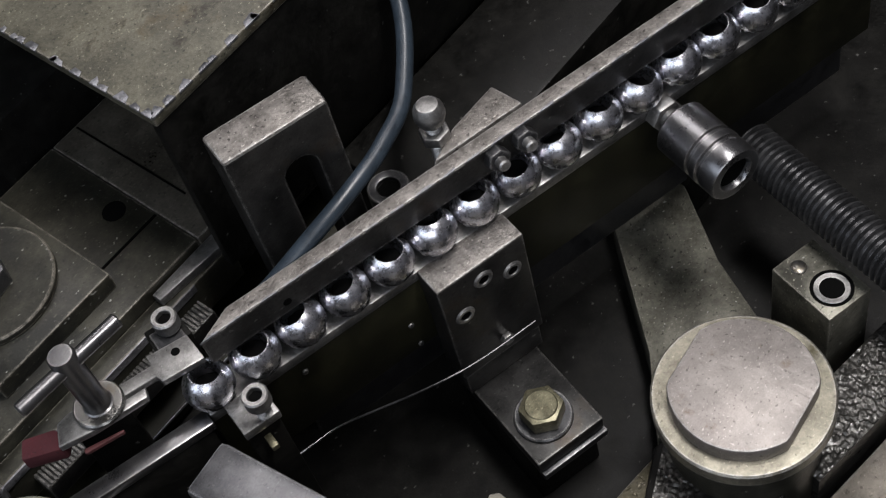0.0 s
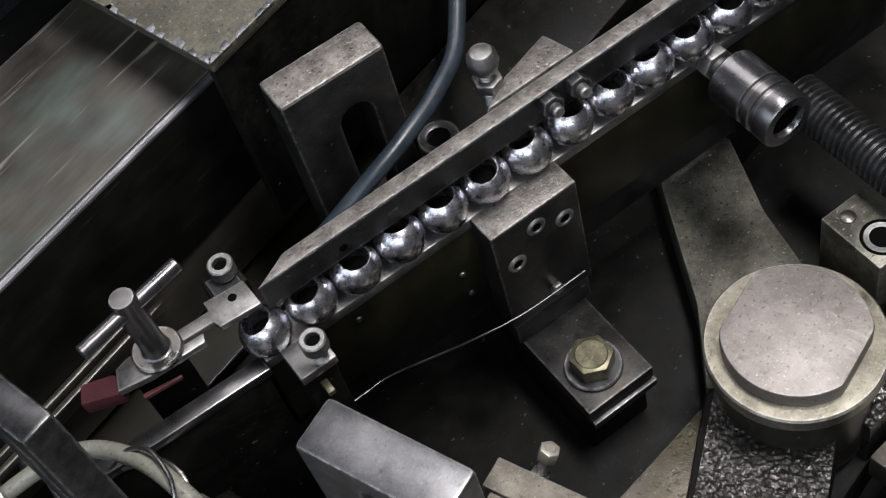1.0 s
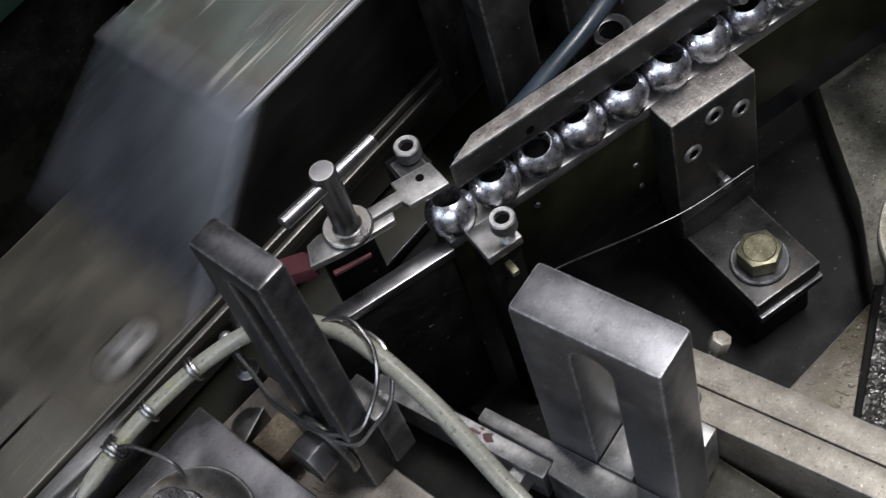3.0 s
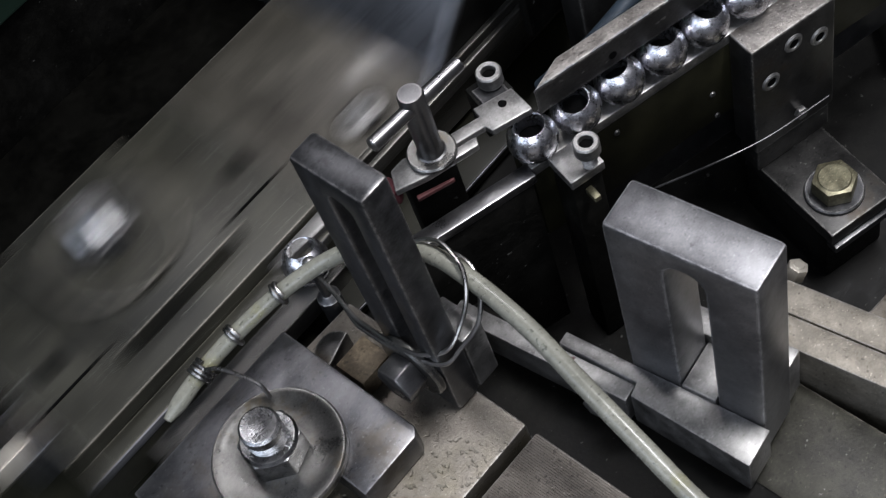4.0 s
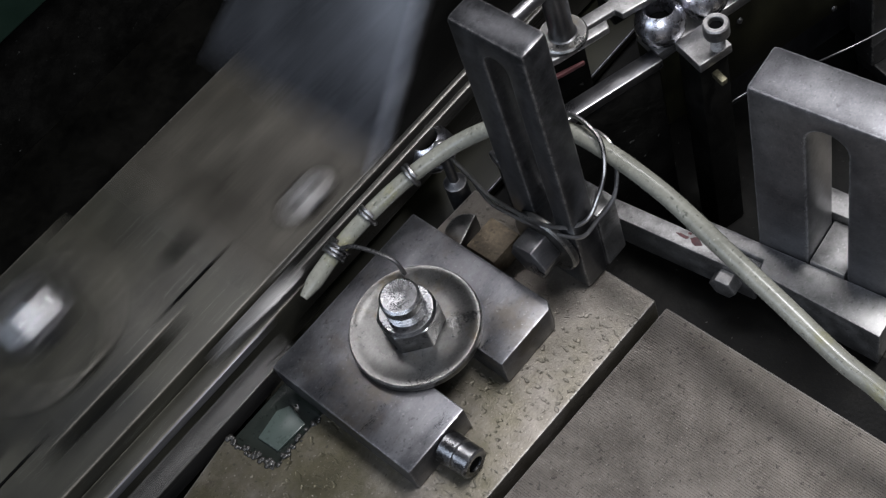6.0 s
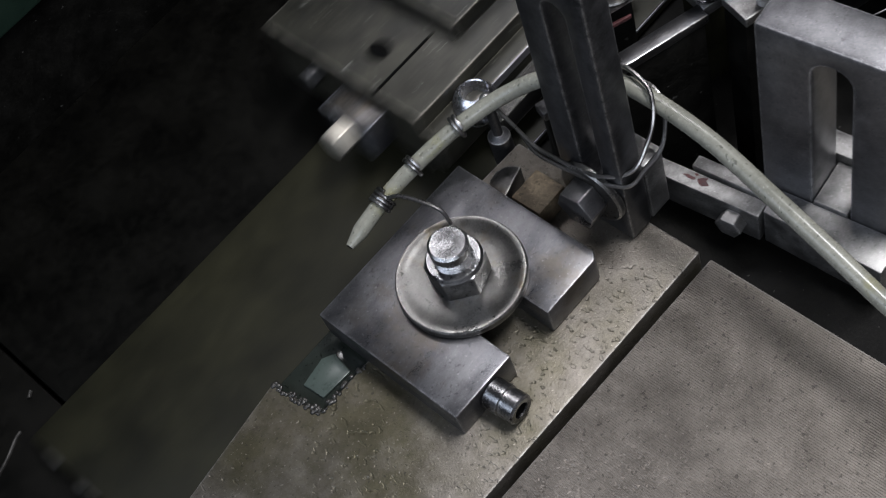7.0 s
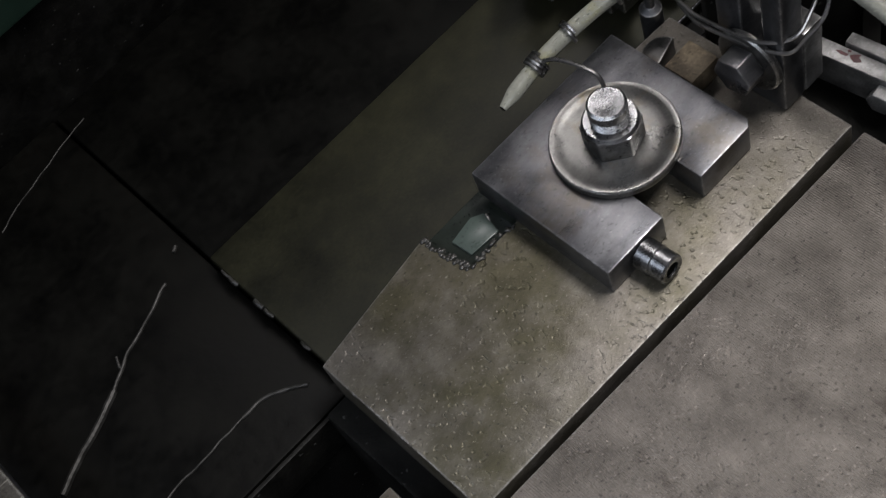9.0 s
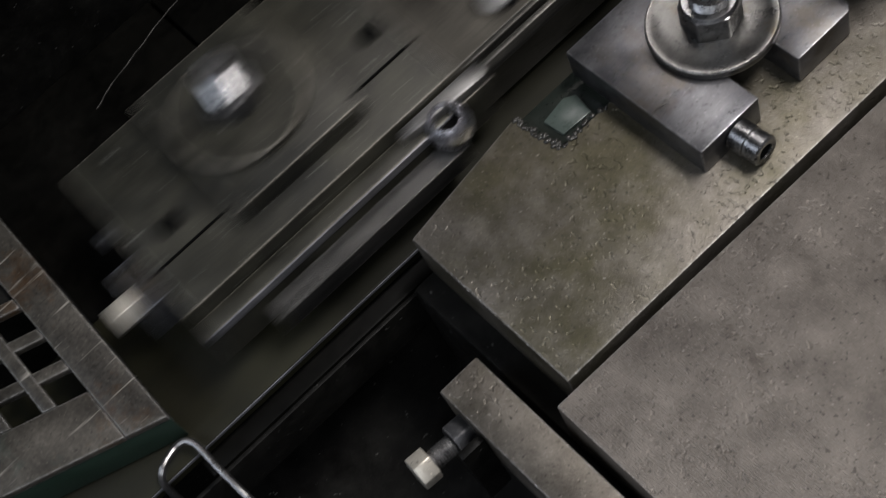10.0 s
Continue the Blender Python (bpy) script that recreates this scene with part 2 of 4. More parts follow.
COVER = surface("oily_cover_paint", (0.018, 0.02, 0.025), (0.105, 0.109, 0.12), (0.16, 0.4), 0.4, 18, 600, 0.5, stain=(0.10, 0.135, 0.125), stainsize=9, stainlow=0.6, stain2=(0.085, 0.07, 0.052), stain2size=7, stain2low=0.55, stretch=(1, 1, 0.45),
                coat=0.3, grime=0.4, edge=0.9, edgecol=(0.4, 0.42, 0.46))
BASE = surface("oily_olive_base", (0.024, 0.0215, 0.017), (0.11, 0.1, 0.081), (0.22, 0.42), 0.35, 24, 700, 0.35, stain=(0.10, 0.088, 0.066), stainsize=12, stainlow=0.6, coat=0.25, grime=0.4, edge=0.9, edgecol=(0.36, 0.34, 0.3))
# bare chipped metal, and the painted highlight along the carriage cover's edges
SEAM = surface("bare_and_highlit_edge", (0.15, 0.155, 0.17), (0.5, 0.5, 0.53), (0.3, 0.5), 0.8, 60, 900, 0.5, grime=0.35)
RAILTAN = surface("worn_tan_rail_steel", (0.21, 0.19, 0.155), (0.42, 0.385, 0.325), (0.36, 0.56), 0.55, 50, 1000, 0.5, pit=0.22, pitsize=600, stain=(0.12, 0.095, 0.06), stainsize=22, stainlow=0.58, grime=0.3, edge=0.7, speck=0.6)
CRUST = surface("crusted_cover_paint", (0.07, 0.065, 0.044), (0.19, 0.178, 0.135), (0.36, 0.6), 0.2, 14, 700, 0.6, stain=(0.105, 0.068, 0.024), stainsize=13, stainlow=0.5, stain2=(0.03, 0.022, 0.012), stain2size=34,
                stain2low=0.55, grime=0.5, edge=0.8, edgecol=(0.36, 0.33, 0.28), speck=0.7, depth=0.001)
RUST = surface("rusty_brown_steel", (0.07, 0.05, 0.03), (0.2, 0.155, 0.10), (0.5, 0.7), 0.3, 90, 700, 0.5, grime=0.4)
WET = surface("wet_black_iron", (0.001, 0.001, 0.0009), (0.004, 0.0038, 0.003), (0.35, 0.6), 0.0, 30, 200, 0.5, speck=0.2, spec=0.08)
RED = plain("red_felt", (0.072, 0.012, 0.017), 0.8, 0.0, bump=0.6)
BLUEHOSE = plain("blue_grey_hose", (0.03, 0.042, 0.056), 0.34, 0.0, bump=0.12, grime=0.35)
CLEAR = surface("milky_plastic_hose", (0.145, 0.146, 0.122), (0.27, 0.268, 0.225), (0.16, 0.3), 0.0, 30, 600, 0.06, stain=(0.22, 0.21, 0.09), stainsize=22, stainlow=0.55)
WIRE = plain("galvanised_wire", (0.38, 0.37, 0.36), 0.3, 1.0)
OIL = surface("standing_oil", (0.006, 0.008, 0.007), (0.02, 0.024, 0.02), (0.05, 0.12), 0.0, 20, 60, 0.4, coat=0.3, spec=0.3)
GREEN = plain("dark_green_paint", (0.012, 0.03, 0.02), 0.5)
RUBBER = surface("oily_black_screw", (0.06, 0.061, 0.064), (0.17, 0.17, 0.174), (0.24, 0.4), 0.8, 60, 900, 0.2, grime=0.4, speck=0.3)
PALE = plain("zinc_bolt_head", (0.62, 0.58, 0.5), 0.4, 0.6)

# ---- mesh helpers, in millimetres ----


def finish(name, bm, mat, smooth=35):
    bmesh.ops.recalc_face_normals(bm, faces=bm.faces)
    bmesh.ops.scale(bm, vec=(MM, MM, MM), verts=bm.verts)
    me = bpy.data.meshes.new(name)
    for f in bm.faces:
        f.smooth = True
    lim = radians(smooth)
    for e in bm.edges:
        e.smooth = len(e.link_faces) == 2 and e.calc_face_angle(0) < lim
    bm.to_mesh(me)
    bm.free()
    me.materials.append(mat)
    return me


def thing(name, label, category, at=(0, 0, 0), rz=0, group="", kind=""):
    """An Empty at a thing's base."""
    ob = new(name)
    ob.empty_display_size = 0.01
    ob.matrix_world = pose(at[0] * MM, at[1] * MM, at[2] * MM, 0, 0, rz)
    return tagged(ob, label, category, group, kind)


def solo(name, bm, mat, label, category, at=(0, 0, 0), rz=0, group="", kind=""):
    ob = new(name, finish(name, bm, mat))
    ob.matrix_world = pose(at[0] * MM, at[1] * MM, at[2] * MM, 0, 0, rz)
    return tagged(ob, label, category, group, kind)


def part(name, bm, mat, parent, label=""):
    ob = new(name, finish(name, bm, mat))
    ob.parent = parent
    return tagged(ob, label)


def soften(bm, verts, width, segments=2):
    if width <= 0:
        return
    edges = {e for v in verts for e in v.link_edges if len(e.link_faces) == 2 and e.calc_face_angle(0) > 0.6}
    bmesh.ops.bevel(bm, geom=list(edges), offset=width, segments=segments, affect="EDGES", profile=0.5)


def prism(pts, z0, z1, bevel=0.6, m=None, bm=None, segments=2):
    """A polygon, drawn up from z0 to z1."""
    own = bmesh.new()
    low = [own.verts.new((x, y, z0)) for x, y in pts]
    top = [own.verts.new((x, y, z1)) for x, y in pts]
    own.faces.new(low[::-1])
    own.faces.new(top)
    n = len(pts)
    for i in range(n):
        own.faces.new((low[i], low[(i + 1) % n], top[(i + 1) % n], top[i]))
    bmesh.ops.recalc_face_normals(own, faces=own.faces)
    soften(own, own.verts[:], bevel, segments)
    return join(own, m, bm)


def join(own, m=None, bm=None):
    if m is not None:
        bmesh.ops.transform(own, matrix=m, verts=own.verts)
    if bm is None:
        return own
    me = bpy.data.meshes.new("tmp")
    own.to_mesh(me)
    own.free()
    bm.from_mesh(me)
    bpy.data.meshes.remove(me)
    return bm


def box(x0, x1, y0, y1, z0, z1, bevel=0.6, m=None, bm=None, segments=2):
    return prism([(x0, y0), (x1, y0), (x1, y1), (x0, y1)], z0, z1, bevel, m, bm, segments)


def lathe(profile, seg=32, m=None, bm=None):
    """Rows of radius and height, turned about z; closed at both ends."""
    own = bmesh.new()
    rings = []
    for r, z in profile:
        if r < 1e-6:
            rings.append([own.verts.new((0, 0, z))])
        else:
            rings.append([own.verts.new((r * math.cos(a), r * math.sin(a), z)) for a in (2 * math.pi * i / seg for i in range(seg))])
    for a, b in zip(rings, rings[1:]):
        for i in range(seg):
            j = (i + 1) % seg
            if len(a) == 1 and len(b) == 1:
                continue
            if len(a) == 1:
                own.faces.new((a[0], b[i], b[j]))
            elif len(b) == 1:
                own.faces.new((a[i], a[j], b[0]))
            else:
                own.faces.new((a[i], a[j], b[j], b[i]))
    for ring, flip in ((rings[0], True), (rings[-1], False)):
        if len(ring) > 1:
            own.faces.new(ring[::-1] if flip else ring)
    return join(own, m, bm)


def along(start, to):
    """The pose whose z runs from one point towards another."""
    d = Vector(to) - Vector(start)
    return Matrix.Translation(start) @ d.to_track_quat("Z", "Y").to_matrix().to_4x4()


def ngon(n, r, turn=0.0):
    return [(r * math.cos(turn + 2 * math.pi * i / n), r * math.sin(turn + 2 * math.pi * i / n)) for i in range(n)]


def slot_ring(outer, inner_w, inner_l, cx, cy, z0, z1, bevel, m=None, bm=None, end=10):
    """A plate in outline outer (x0, x1, y0, y1) with a round-ended slot, long in y, through it."""
    x0, x1, y0, y1 = outer
    r, h = inner_w / 2, inner_l / 2 - inner_w / 2
    inner = [(r * math.cos(a), h + r * math.sin(a)) for a in np.linspace(0, math.pi, end)]
    inner += [(r * math.cos(a), -h + r * math.sin(a)) for a in np.linspace(math.pi, 2 * math.pi, end)]

    def out(dx, dy):
        k = min([((x1 if dx > 0 else x0) - cx) / dx if abs(dx) > 1e-9 else 1e9, ((y1 if dy > 0 else y0) - cy) / dy if abs(dy) > 1e-9 else 1e9])
        return (cx + k * dx, cy + k * dy)

    pairs = [((cx + x, cy + y), out(x, y)) for x, y in inner]
    for px, py in ((x0, y0), (x1, y0), (x1, y1), (x0, y1)):
        a = math.atan2(py - cy, px - cx)
        near = min(inner, key=lambda p: abs((math.atan2(p[1], p[0]) - a + math.pi) % (2 * math.pi) - math.pi))
        i = inner.index(near)
        pairs[i] = (pairs[i][0], (px, py))
    own = bmesh.new()
    loops = []
    for z in (z0, z1):
        loops.append(([own.verts.new((*p, z)) for p, _ in pairs], [own.verts.new((*q, z)) for _, q in pairs]))
    n = len(pairs)
    (il, ol), (ih, oh) = loops
    for i in range(n):
        j = (i + 1) % n
        own.faces.new((il[i], il[j], ol[j], ol[i]))
        own.faces.new((ih[i], oh[i], oh[j], ih[j]))
        own.faces.new((ol[i], ol[j], oh[j], oh[i]))
        own.faces.new((il[i], ih[i], ih[j], il[j]))
    bmesh.ops.remove_doubles(own, verts=own.verts, dist=0.01)
    bmesh.ops.recalc_face_normals(own, faces=own.faces)
    soften(own, own.verts[:], bevel)
    return join(own, m, bm)


def smooth_path(pts, steps=8):
    """Points on a soft line through the given ones."""
    p = [Vector(q) for q in pts]
    p = [2 * p[0] - p[1], *p, 2 * p[-1] - p[-2]]
    out = []
    for a, b, c, d in zip(p, p[1:], p[2:], p[3:]):
        for i in range(steps):
            s = i / steps
            out.append(0.5 * ((2 * b) + (c - a) * s + (2 * a - 5 * b + 4 * c - d) * s * s + (3 * b - a - 3 * c + d) * s ** 3))
    out.append(p[-2])
    return out


def tube(pts, r, seg=14, bm=None, tip=0):
    own = bmesh.new()
    pts = [Vector(p) for p in pts]
    side = None
    rings = []
    for i, p in enumerate(pts):
        d = (pts[min(i + 1, len(pts) - 1)] - pts[max(i - 1, 0)]).normalized()
        side = (d.orthogonal() if side is None else side - d * side.dot(d)).normalized()
        up = d.cross(side)
        w = r * (0.5 + 0.5 * i / tip if i < tip else 1.0)
        rings.append([own.verts.new(p + w * (math.cos(a) * side + math.sin(a) * up)) for a in (2 * math.pi * k / seg for k in range(seg))])
    for a, b in zip(rings, rings[1:]):
        for k in range(seg):
            own.faces.new((a[k], a[(k + 1) % seg], b[(k + 1) % seg], b[k]))
    own.faces.new(rings[0][::-1])
    own.faces.new(rings[-1])
    return join(own, None, bm)


def thread(r, z0, z1, pitch=1.5, depth=0.8):
    rows = [(0, z0), (r - depth, z0)]
    z = z0
    while z + pitch <= z1:
        rows += [(r - depth, z + 0.1 * pitch), (r, z + 0.4 * pitch), (r, z + 0.6 * pitch), (r - depth, z + 0.9 * pitch)]
        z += pitch
    return rows + [(r - depth, z1), (0, z1)]


def hex_bolt(name, label, at, direction, af=18, h=8, washer=0, group="", mat=None, washer_mat=None):
    """A hexagon head, with a washer under it where there is one."""
    t = thing(name, label, "bolt", at, 0, group)
    m = along((0, 0, 0), direction)
    w = 0
    if washer:
        part("washer", lathe([(0, 0), (washer, 0), (washer, 1.8), (washer - 0.6, 2.4), (0, 2.4)], 32, m), washer_mat or STEEL, t)
        w = 2.4
    head = prism(ngon(6, af / 2 / math.cos(math.pi / 6), 0.3), w, w + h, 0.5, m)
    lathe([(0, w + h - 0.2), (af / 2 - 1.2, w + h - 0.2), (af / 2 - 1.9, w + h + 0.5), (0, w + h + 0.5)], 28, m, head)
    part("head", head, mat or STEEL, t)
    return t


def cap_screw(name, label, at, direction, r=5.0, h=6.0, shank=0.0, group="", mat=None):
    """A socket head with its hexagon hole; the shank goes down from it."""
    t = thing(name, label, "screw", at, 0, group)
    m = along((0, 0, 0), direction)
    head = part("head", lathe([(r * 0.5, h - 3.2), (r * 0.56, h - 3.2), (r * 0.56, h - 0.3), (r * 0.62, h), (r - 0.6, h), (r, h - 0.6), (r, 0.4), (r - 0.4, 0), (r * 0.5, 0)], 32, m), mat or STEEL, t)
    part("hex_hole", prism(ngon(6, r * 0.58), h - 3.4, h - 2.4, 0, m), BORE, head, "hexagon hole, its shade coloured black")
    if shank:
        part("shank", lathe(thread(r * 0.6, -shank, 0.2, 1.0, 0.5), 20, m), mat or STEEL, t)
    return t


# ---- the large structure ----


def structure():
    solo("floor", box(-900, 900, -800, 900, -140, -120, 0), BLACK, "oily black machine bed below everything", "floor", kind="structure")
    # slideway under the carriage
    bed = box(-205, 420, 97, 328, -60, -34, 1.5)
    solo("slideway_bed", bed, WET, "olive iron slideway wet with oil", "bed", kind="structure")
    # machine body closing the far side
    solo("wall_back", box(-900, 900, 330, 350, -120, 260, 3), BLACK, "black oily machine wall", "wall", kind="structure")
    solo("wall_end", box(620, 640, -800, 330, -120, 200, 3), BLACK, "black oily machine wall", "wall", kind="structure")
    solo("body_block", box(120, 620, 240, 330, -120, 40, 3), BLACK, "black machine body beside the slideway", "machine body", kind="structure")
    solo("green_panel", box(-620, 330, 324, 329.6, 30, 220, 2), GREEN, "dark green painted panel on the machine wall", "panel", kind="structure")
    solo("feed_bed", box(60, 620, -130, 96, -120, -92, 2), BLACK, "black oily bed below the ball chute", "bed", kind="structure")
    solo("table_support", box(-222, 40, -420, 94, -120, -27, 2), BLACK, "black cast support below the steel plates", "machine body", kind="structure")
    solo("rear_ledge", box(205, 620, 46, 103, -92, 22, 2), BLACK, "black oily ledge behind the ball chute", "machine body", kind="structure")
    # fixed cover over the slideway
    t = thing("fixed_cover", "stained brown and green steel cover over the slideway", "cover", (138, 104, 0))
    # side panel coloured much darker than the top panel
    part("side_panel", box(0, 420, 0, 5, 20, 114, 1), BLACK, t, "black side panel")
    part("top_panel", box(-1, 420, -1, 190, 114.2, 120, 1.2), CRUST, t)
    rng = random.Random(11)
    for k in range(34):
        a0, w = 8 * k + rng.uniform(-3, 2), rng.uniform(3, 8)
        part("crust_edge", prism([(a0, -1.3), (a0 + w, -1.3), (a0 + w * 0.8, rng.uniform(0.6, 3)), (a0 + 0.2 * w, rng.uniform(0.4, 2))], 119.2, 120.25, 0.1), SEAM, t, "bare chipped edge of the cover")
        if k < 20:
            part("crust_edge", prism([(-1.3, a0), (rng.uniform(0.4, 2), a0 + 0.2 * w), (rng.uniform(0.6, 3), a0 + 0.8 * w), (-1.3, a0 + w)], 119.2, 120.25, 0.1), SEAM, t, "bare chipped edge of the cover")
    part("far_panel", box(0, 420, 185, 190, 20, 114, 1), COVER, t)


structure()


# ---- tables and clamp ----


def tables():
    notch = [(-210.5, 3.6), (0, 1), (0, 96), (-101, 100), (-101, 79), (-141.5, 79), (-145, 104.5), (-210.5, 95.5)]
    solo("clamping_plate", prism(notch, -26, 0, 1.0), PLATE, "dented grey-brown steel plate with oil in its notch", "steel plate")
    oil = prism([(-141, 79.5), (-101.5, 79.5), (-101.5, 104), (-144.3, 104)], -9, -4, 0.5)
    solo("oil_puddle", oil, OIL, "dark oil standing in the notch of the plate", "oil", kind="stuff")
    rng = random.Random(7)
    crumbs = bmesh.new()
    for _ in range(70):
        k = rng.random()
        at = (-141.5 + 41 * k, 79 + rng.uniform(-1.5, 1.0)) if rng.random() < 0.3 else (-141.5 - 3.5 * k + rng.uniform(-1.6, 1.2), 79 + 25 * k)
        blob = Matrix.Translation((at[0], at[1], 0.2)) @ Matrix.Diagonal((1, 1, 0.6, 1))
        bmesh.ops.create_icosphere(crumbs, subdivisions=2, radius=rng.uniform(0.4, 1.3), matrix=blob)
    solo("oily_crumbs", crumbs, CAST, "wet black crumbs of swarf along the notch", "swarf", kind="stuff")
    chip = prism([(-136, 84), (-121, 83), (-119, 94), (-124, 97), (-137, 95)], -4, -2.6, 0.5)
    solo("sight_glass", chip, plain("green_grey_glaze", (0.06, 0.078, 0.068), 0.3), "grey-green plate under the oil film", "plate")
    pts = [(-220.5, -1), (-222, -420), (-1.5, -420), (-1, -5)]
    solo("table_plate", prism(pts, -26, 2.5, 1.0), TABLE, "planed grey-brown steel table with fine tool lines", "steel table")
    # stop bar past the end of the table
    t = thing("stop_bar", "rough brown steel bar standing off the table end", "bar")
    part("bar", box(-246, -226.5, -120, 40.5, -40, -6, 0.8), PLATE, t)
    m = along((-246.2, 27.5, -22), (-276, 28.5, -20))
    bolt = part("bolt", lathe(thread(4.5, 9.2, 20, 1.4, 0.6), 20, m), DARK, t, "dark threaded bolt")
    part("nut", prism(ngon(6, 8, 0.2), 0, 9, 0.5, m), DARK, bolt, "dark hexagon nut")
    part("bolt_head", prism(ngon(6, 7.5, 0.4), 20, 28, 0.5, m), PALE, bolt, "pale zinc hexagon head")
    part("lug", box(-258, -246.2, 15.5, 19.5, -60, -12, 1), BLACK, t)

    c = thing("strap_clamp", "ground blue-grey steel clamp with a U notch, nut and washer", "clamp", (-114, 25.5, 0))
    u = [(0, 0), (31.5, 0), (31.5, 22)] + [(42.5 - 11 * math.cos(a), 33 + 11 * math.sin(a)) for a in np.linspace(0.2, math.pi - 0.2, 9)]
    u += [(53.5, 22), (53.5, 0), (82, 0), (85, 3), (85, 75), (0, 75)]
    part("plate", prism(u, 0.2, 16, 0.8), CLAMP, c)
    m = Matrix.Translation((46, 37.5, 0))
    part("washer", lathe([(8.5, 16), (26.0, 16), (26.6, 16.6), (26.6, 19.6), (26, 20.3), (23.5, 20.3), (22.6, 19.8), (15, 19.6), (8.5, 19.5)], 48, m), WASHER, c, "bright dished steel washer")
    nut = prism(ngon(6, 12.6, 0.35), 18.6, 31.6, 0.8, m)
    lathe([(8, 31.5), (11.6, 31.5), (10.6, 33), (8, 33)], 36, m, nut)
    part("nut", nut, CHROME, c, "bright hexagon nut")
    part("stud", lathe([*thread(8.0, 0.5, 38, 1.6, 0.7)[:-1], (7.2, 38), (8.0, 38.4), (8.0, 42.6), (7.0, 43.4), (3, 43.1), (0, 42.8)], 36, m), CHROME, c, "bright threaded stud")

    s = thing("clamp_set_screw", "short bright steel sleeve with a hexagon hole", "screw", (-96, 25.3, 7.6))
    m = along((0, 0, 0), (0.06, -1, 0.02))
    part("sleeve", lathe([(3.4, 12), (3.6, 14.2), (5.6, 14.4), (6.4, 13.6), (6.4, 8.2), (5.8, 7.8), (5.8, 7.2), (6.6, 6.8), (6.6, 0.3), (3.2, 0.3)], 6 * 4, m), CHROME, s)
    part("hex_hole", prism(ngon(6, 3.6), 10.5, 13.4, 0, m), BORE, s, "black hexagon hole")


tables()


# ---- slotted uprights ----


def uprights():
    flip = Matrix(((0, 0, 1, 0), (1, 0, 0, 0), (0, 1, 0, 0), (0, 0, 0, 1)))  # drawn (y, z), thick in x
    t = thing("slotted_upright", "dark steel bar with a long slot, bolted upright on the plate", "slotted bar", (-10.8, 25, 0))
    part("bar", slot_ring((0, 33, 0.3, 147.5), 9.5, 113, 15, 80, 0, 12.8, 2.2, flip), DARK, t)
    part("rear_block", box(13, 24, 0.5, 20, 0.3, 37, 0.8), STEEL, t, "small rough steel block behind the bar")
    m = along((-0.2, 15, 27), (-30, 15, 27))
    wash = part("washer", lathe([(0, 0), (14.5, 0), (15, 0.6), (15, 2.6), (14.2, 3.4), (0, 3.4)], 40, m), WASHER, t, "bright thick washer")
    part("bolt_head", prism(ngon(6, 9.5, 0.2), 3.4, 13, 0.6, m), PIN, wash, "grey hexagon bolt head")

    a = thing("slotted_plate", "worn dark steel plate with a slot, standing by the chute", "slotted plate", (139.5, 74, 0), -17.5)
    stood = Matrix(((1, 0, 0, 0), (0, 0, 1, 0), (0, 1, 0, 0), (0, 0, 0, 1)))
    # dark sides under a paler top skin: overhead light painted into the colours
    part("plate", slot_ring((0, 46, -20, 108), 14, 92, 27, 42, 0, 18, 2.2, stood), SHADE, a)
    part("top_face", box(0.4, 45.6, 0.4, 17.6, 106.2, 108.3, 1.5), RAIL, a, "steel top face, coloured lighter as lit from above")


uprights()


def pusher_assembly():
    """The slide that jogs to and fro, with its slotted upright."""
    t = thing("pusher_slide", "grey steel push slide with a tall slotted upright plate", "slide", (44, -15, 0), 6.5)
    flip = Matrix(((0, 0, 1, 0), (1, 0, 0, 0), (0, 1, 0, 0), (0, 0, 0, 1)))
    part("upright", slot_ring((-57, 0, -24, 98.4), 15, 112, -29.5, 32, 0, 20.5, 2.2, flip), SATIN, t, "smooth dark steel plate with a round-topped slot")
    part("foot", prism([(-16.5, -59), (-0.2, -59), (-0.2, 29), (-6, 29), (-6.6, -6.2), (-12.4, -7)], -24, -1.6, 0.7), STEEL, t, "bare steel foot")
    part("infill", box(-0.2, 20.4, -36.6, -22.4, -24, 0.4, 0.4), STEEL, t, "rough steel block in the slot")
    part("back_foot", box(20.7, 31, -55, -9, -24, 5, 0.8), STEEL, t)
    part("tongue", box(-14.6, -6.8, -6, 76, -22, -3.6, 0.7), STEEL, t, "bare steel tongue with a red paint smear")
    for blot in ([(-12.2, 21), (-10.6, 18.4), (-9, 20.6), (-7.6, 20.4), (-8.6, 23), (-10, 24.4), (-11.4, 23)], [(-10.8, 25.4), (-9.6, 25), (-9.4, 29), (-10.2, 31), (-11, 28)], [(-8.4, 24.6), (-7.4, 25), (-7.8, 26.6), (-8.6, 26)]):
        part("paint_smear", prism(blot, -3.7, -3.48, 0.04), SMEAR, t, "dried dark red paint smear")
    part("side_bolt", prism(ngon(6, 6), 0, 6, 0.5, along((-14.6, 5, -12), (-40, 5, -12))), STEEL, t, "hexagon bolt head")
    return t


pusher = pusher_assembly()

rail = thing("guide_rail", "brown steel guide rail with a sunk screw", "rail", (97.7, -46, 0), 8)
part("bar", prism([(-13.6, -254), (-0.7, -254), (-0.7, 12), (-13.6, 12)], -60, -9, 0.8), RAILTAN, rail)
ring = part("screw", lathe([(2.6, -2), (2.8, 0.3), (4.6, 0.5), (5, 0.1), (5, -2)], 28, Matrix.Translation((-7, 1, -9))), DARK, rail, "oily sunk socket screw")
part("screw_hole", prism(ngon(6, 2.7), 0.05, 0.2, 0, Matrix.Translation((-7, 1, -9))), BORE, ring)
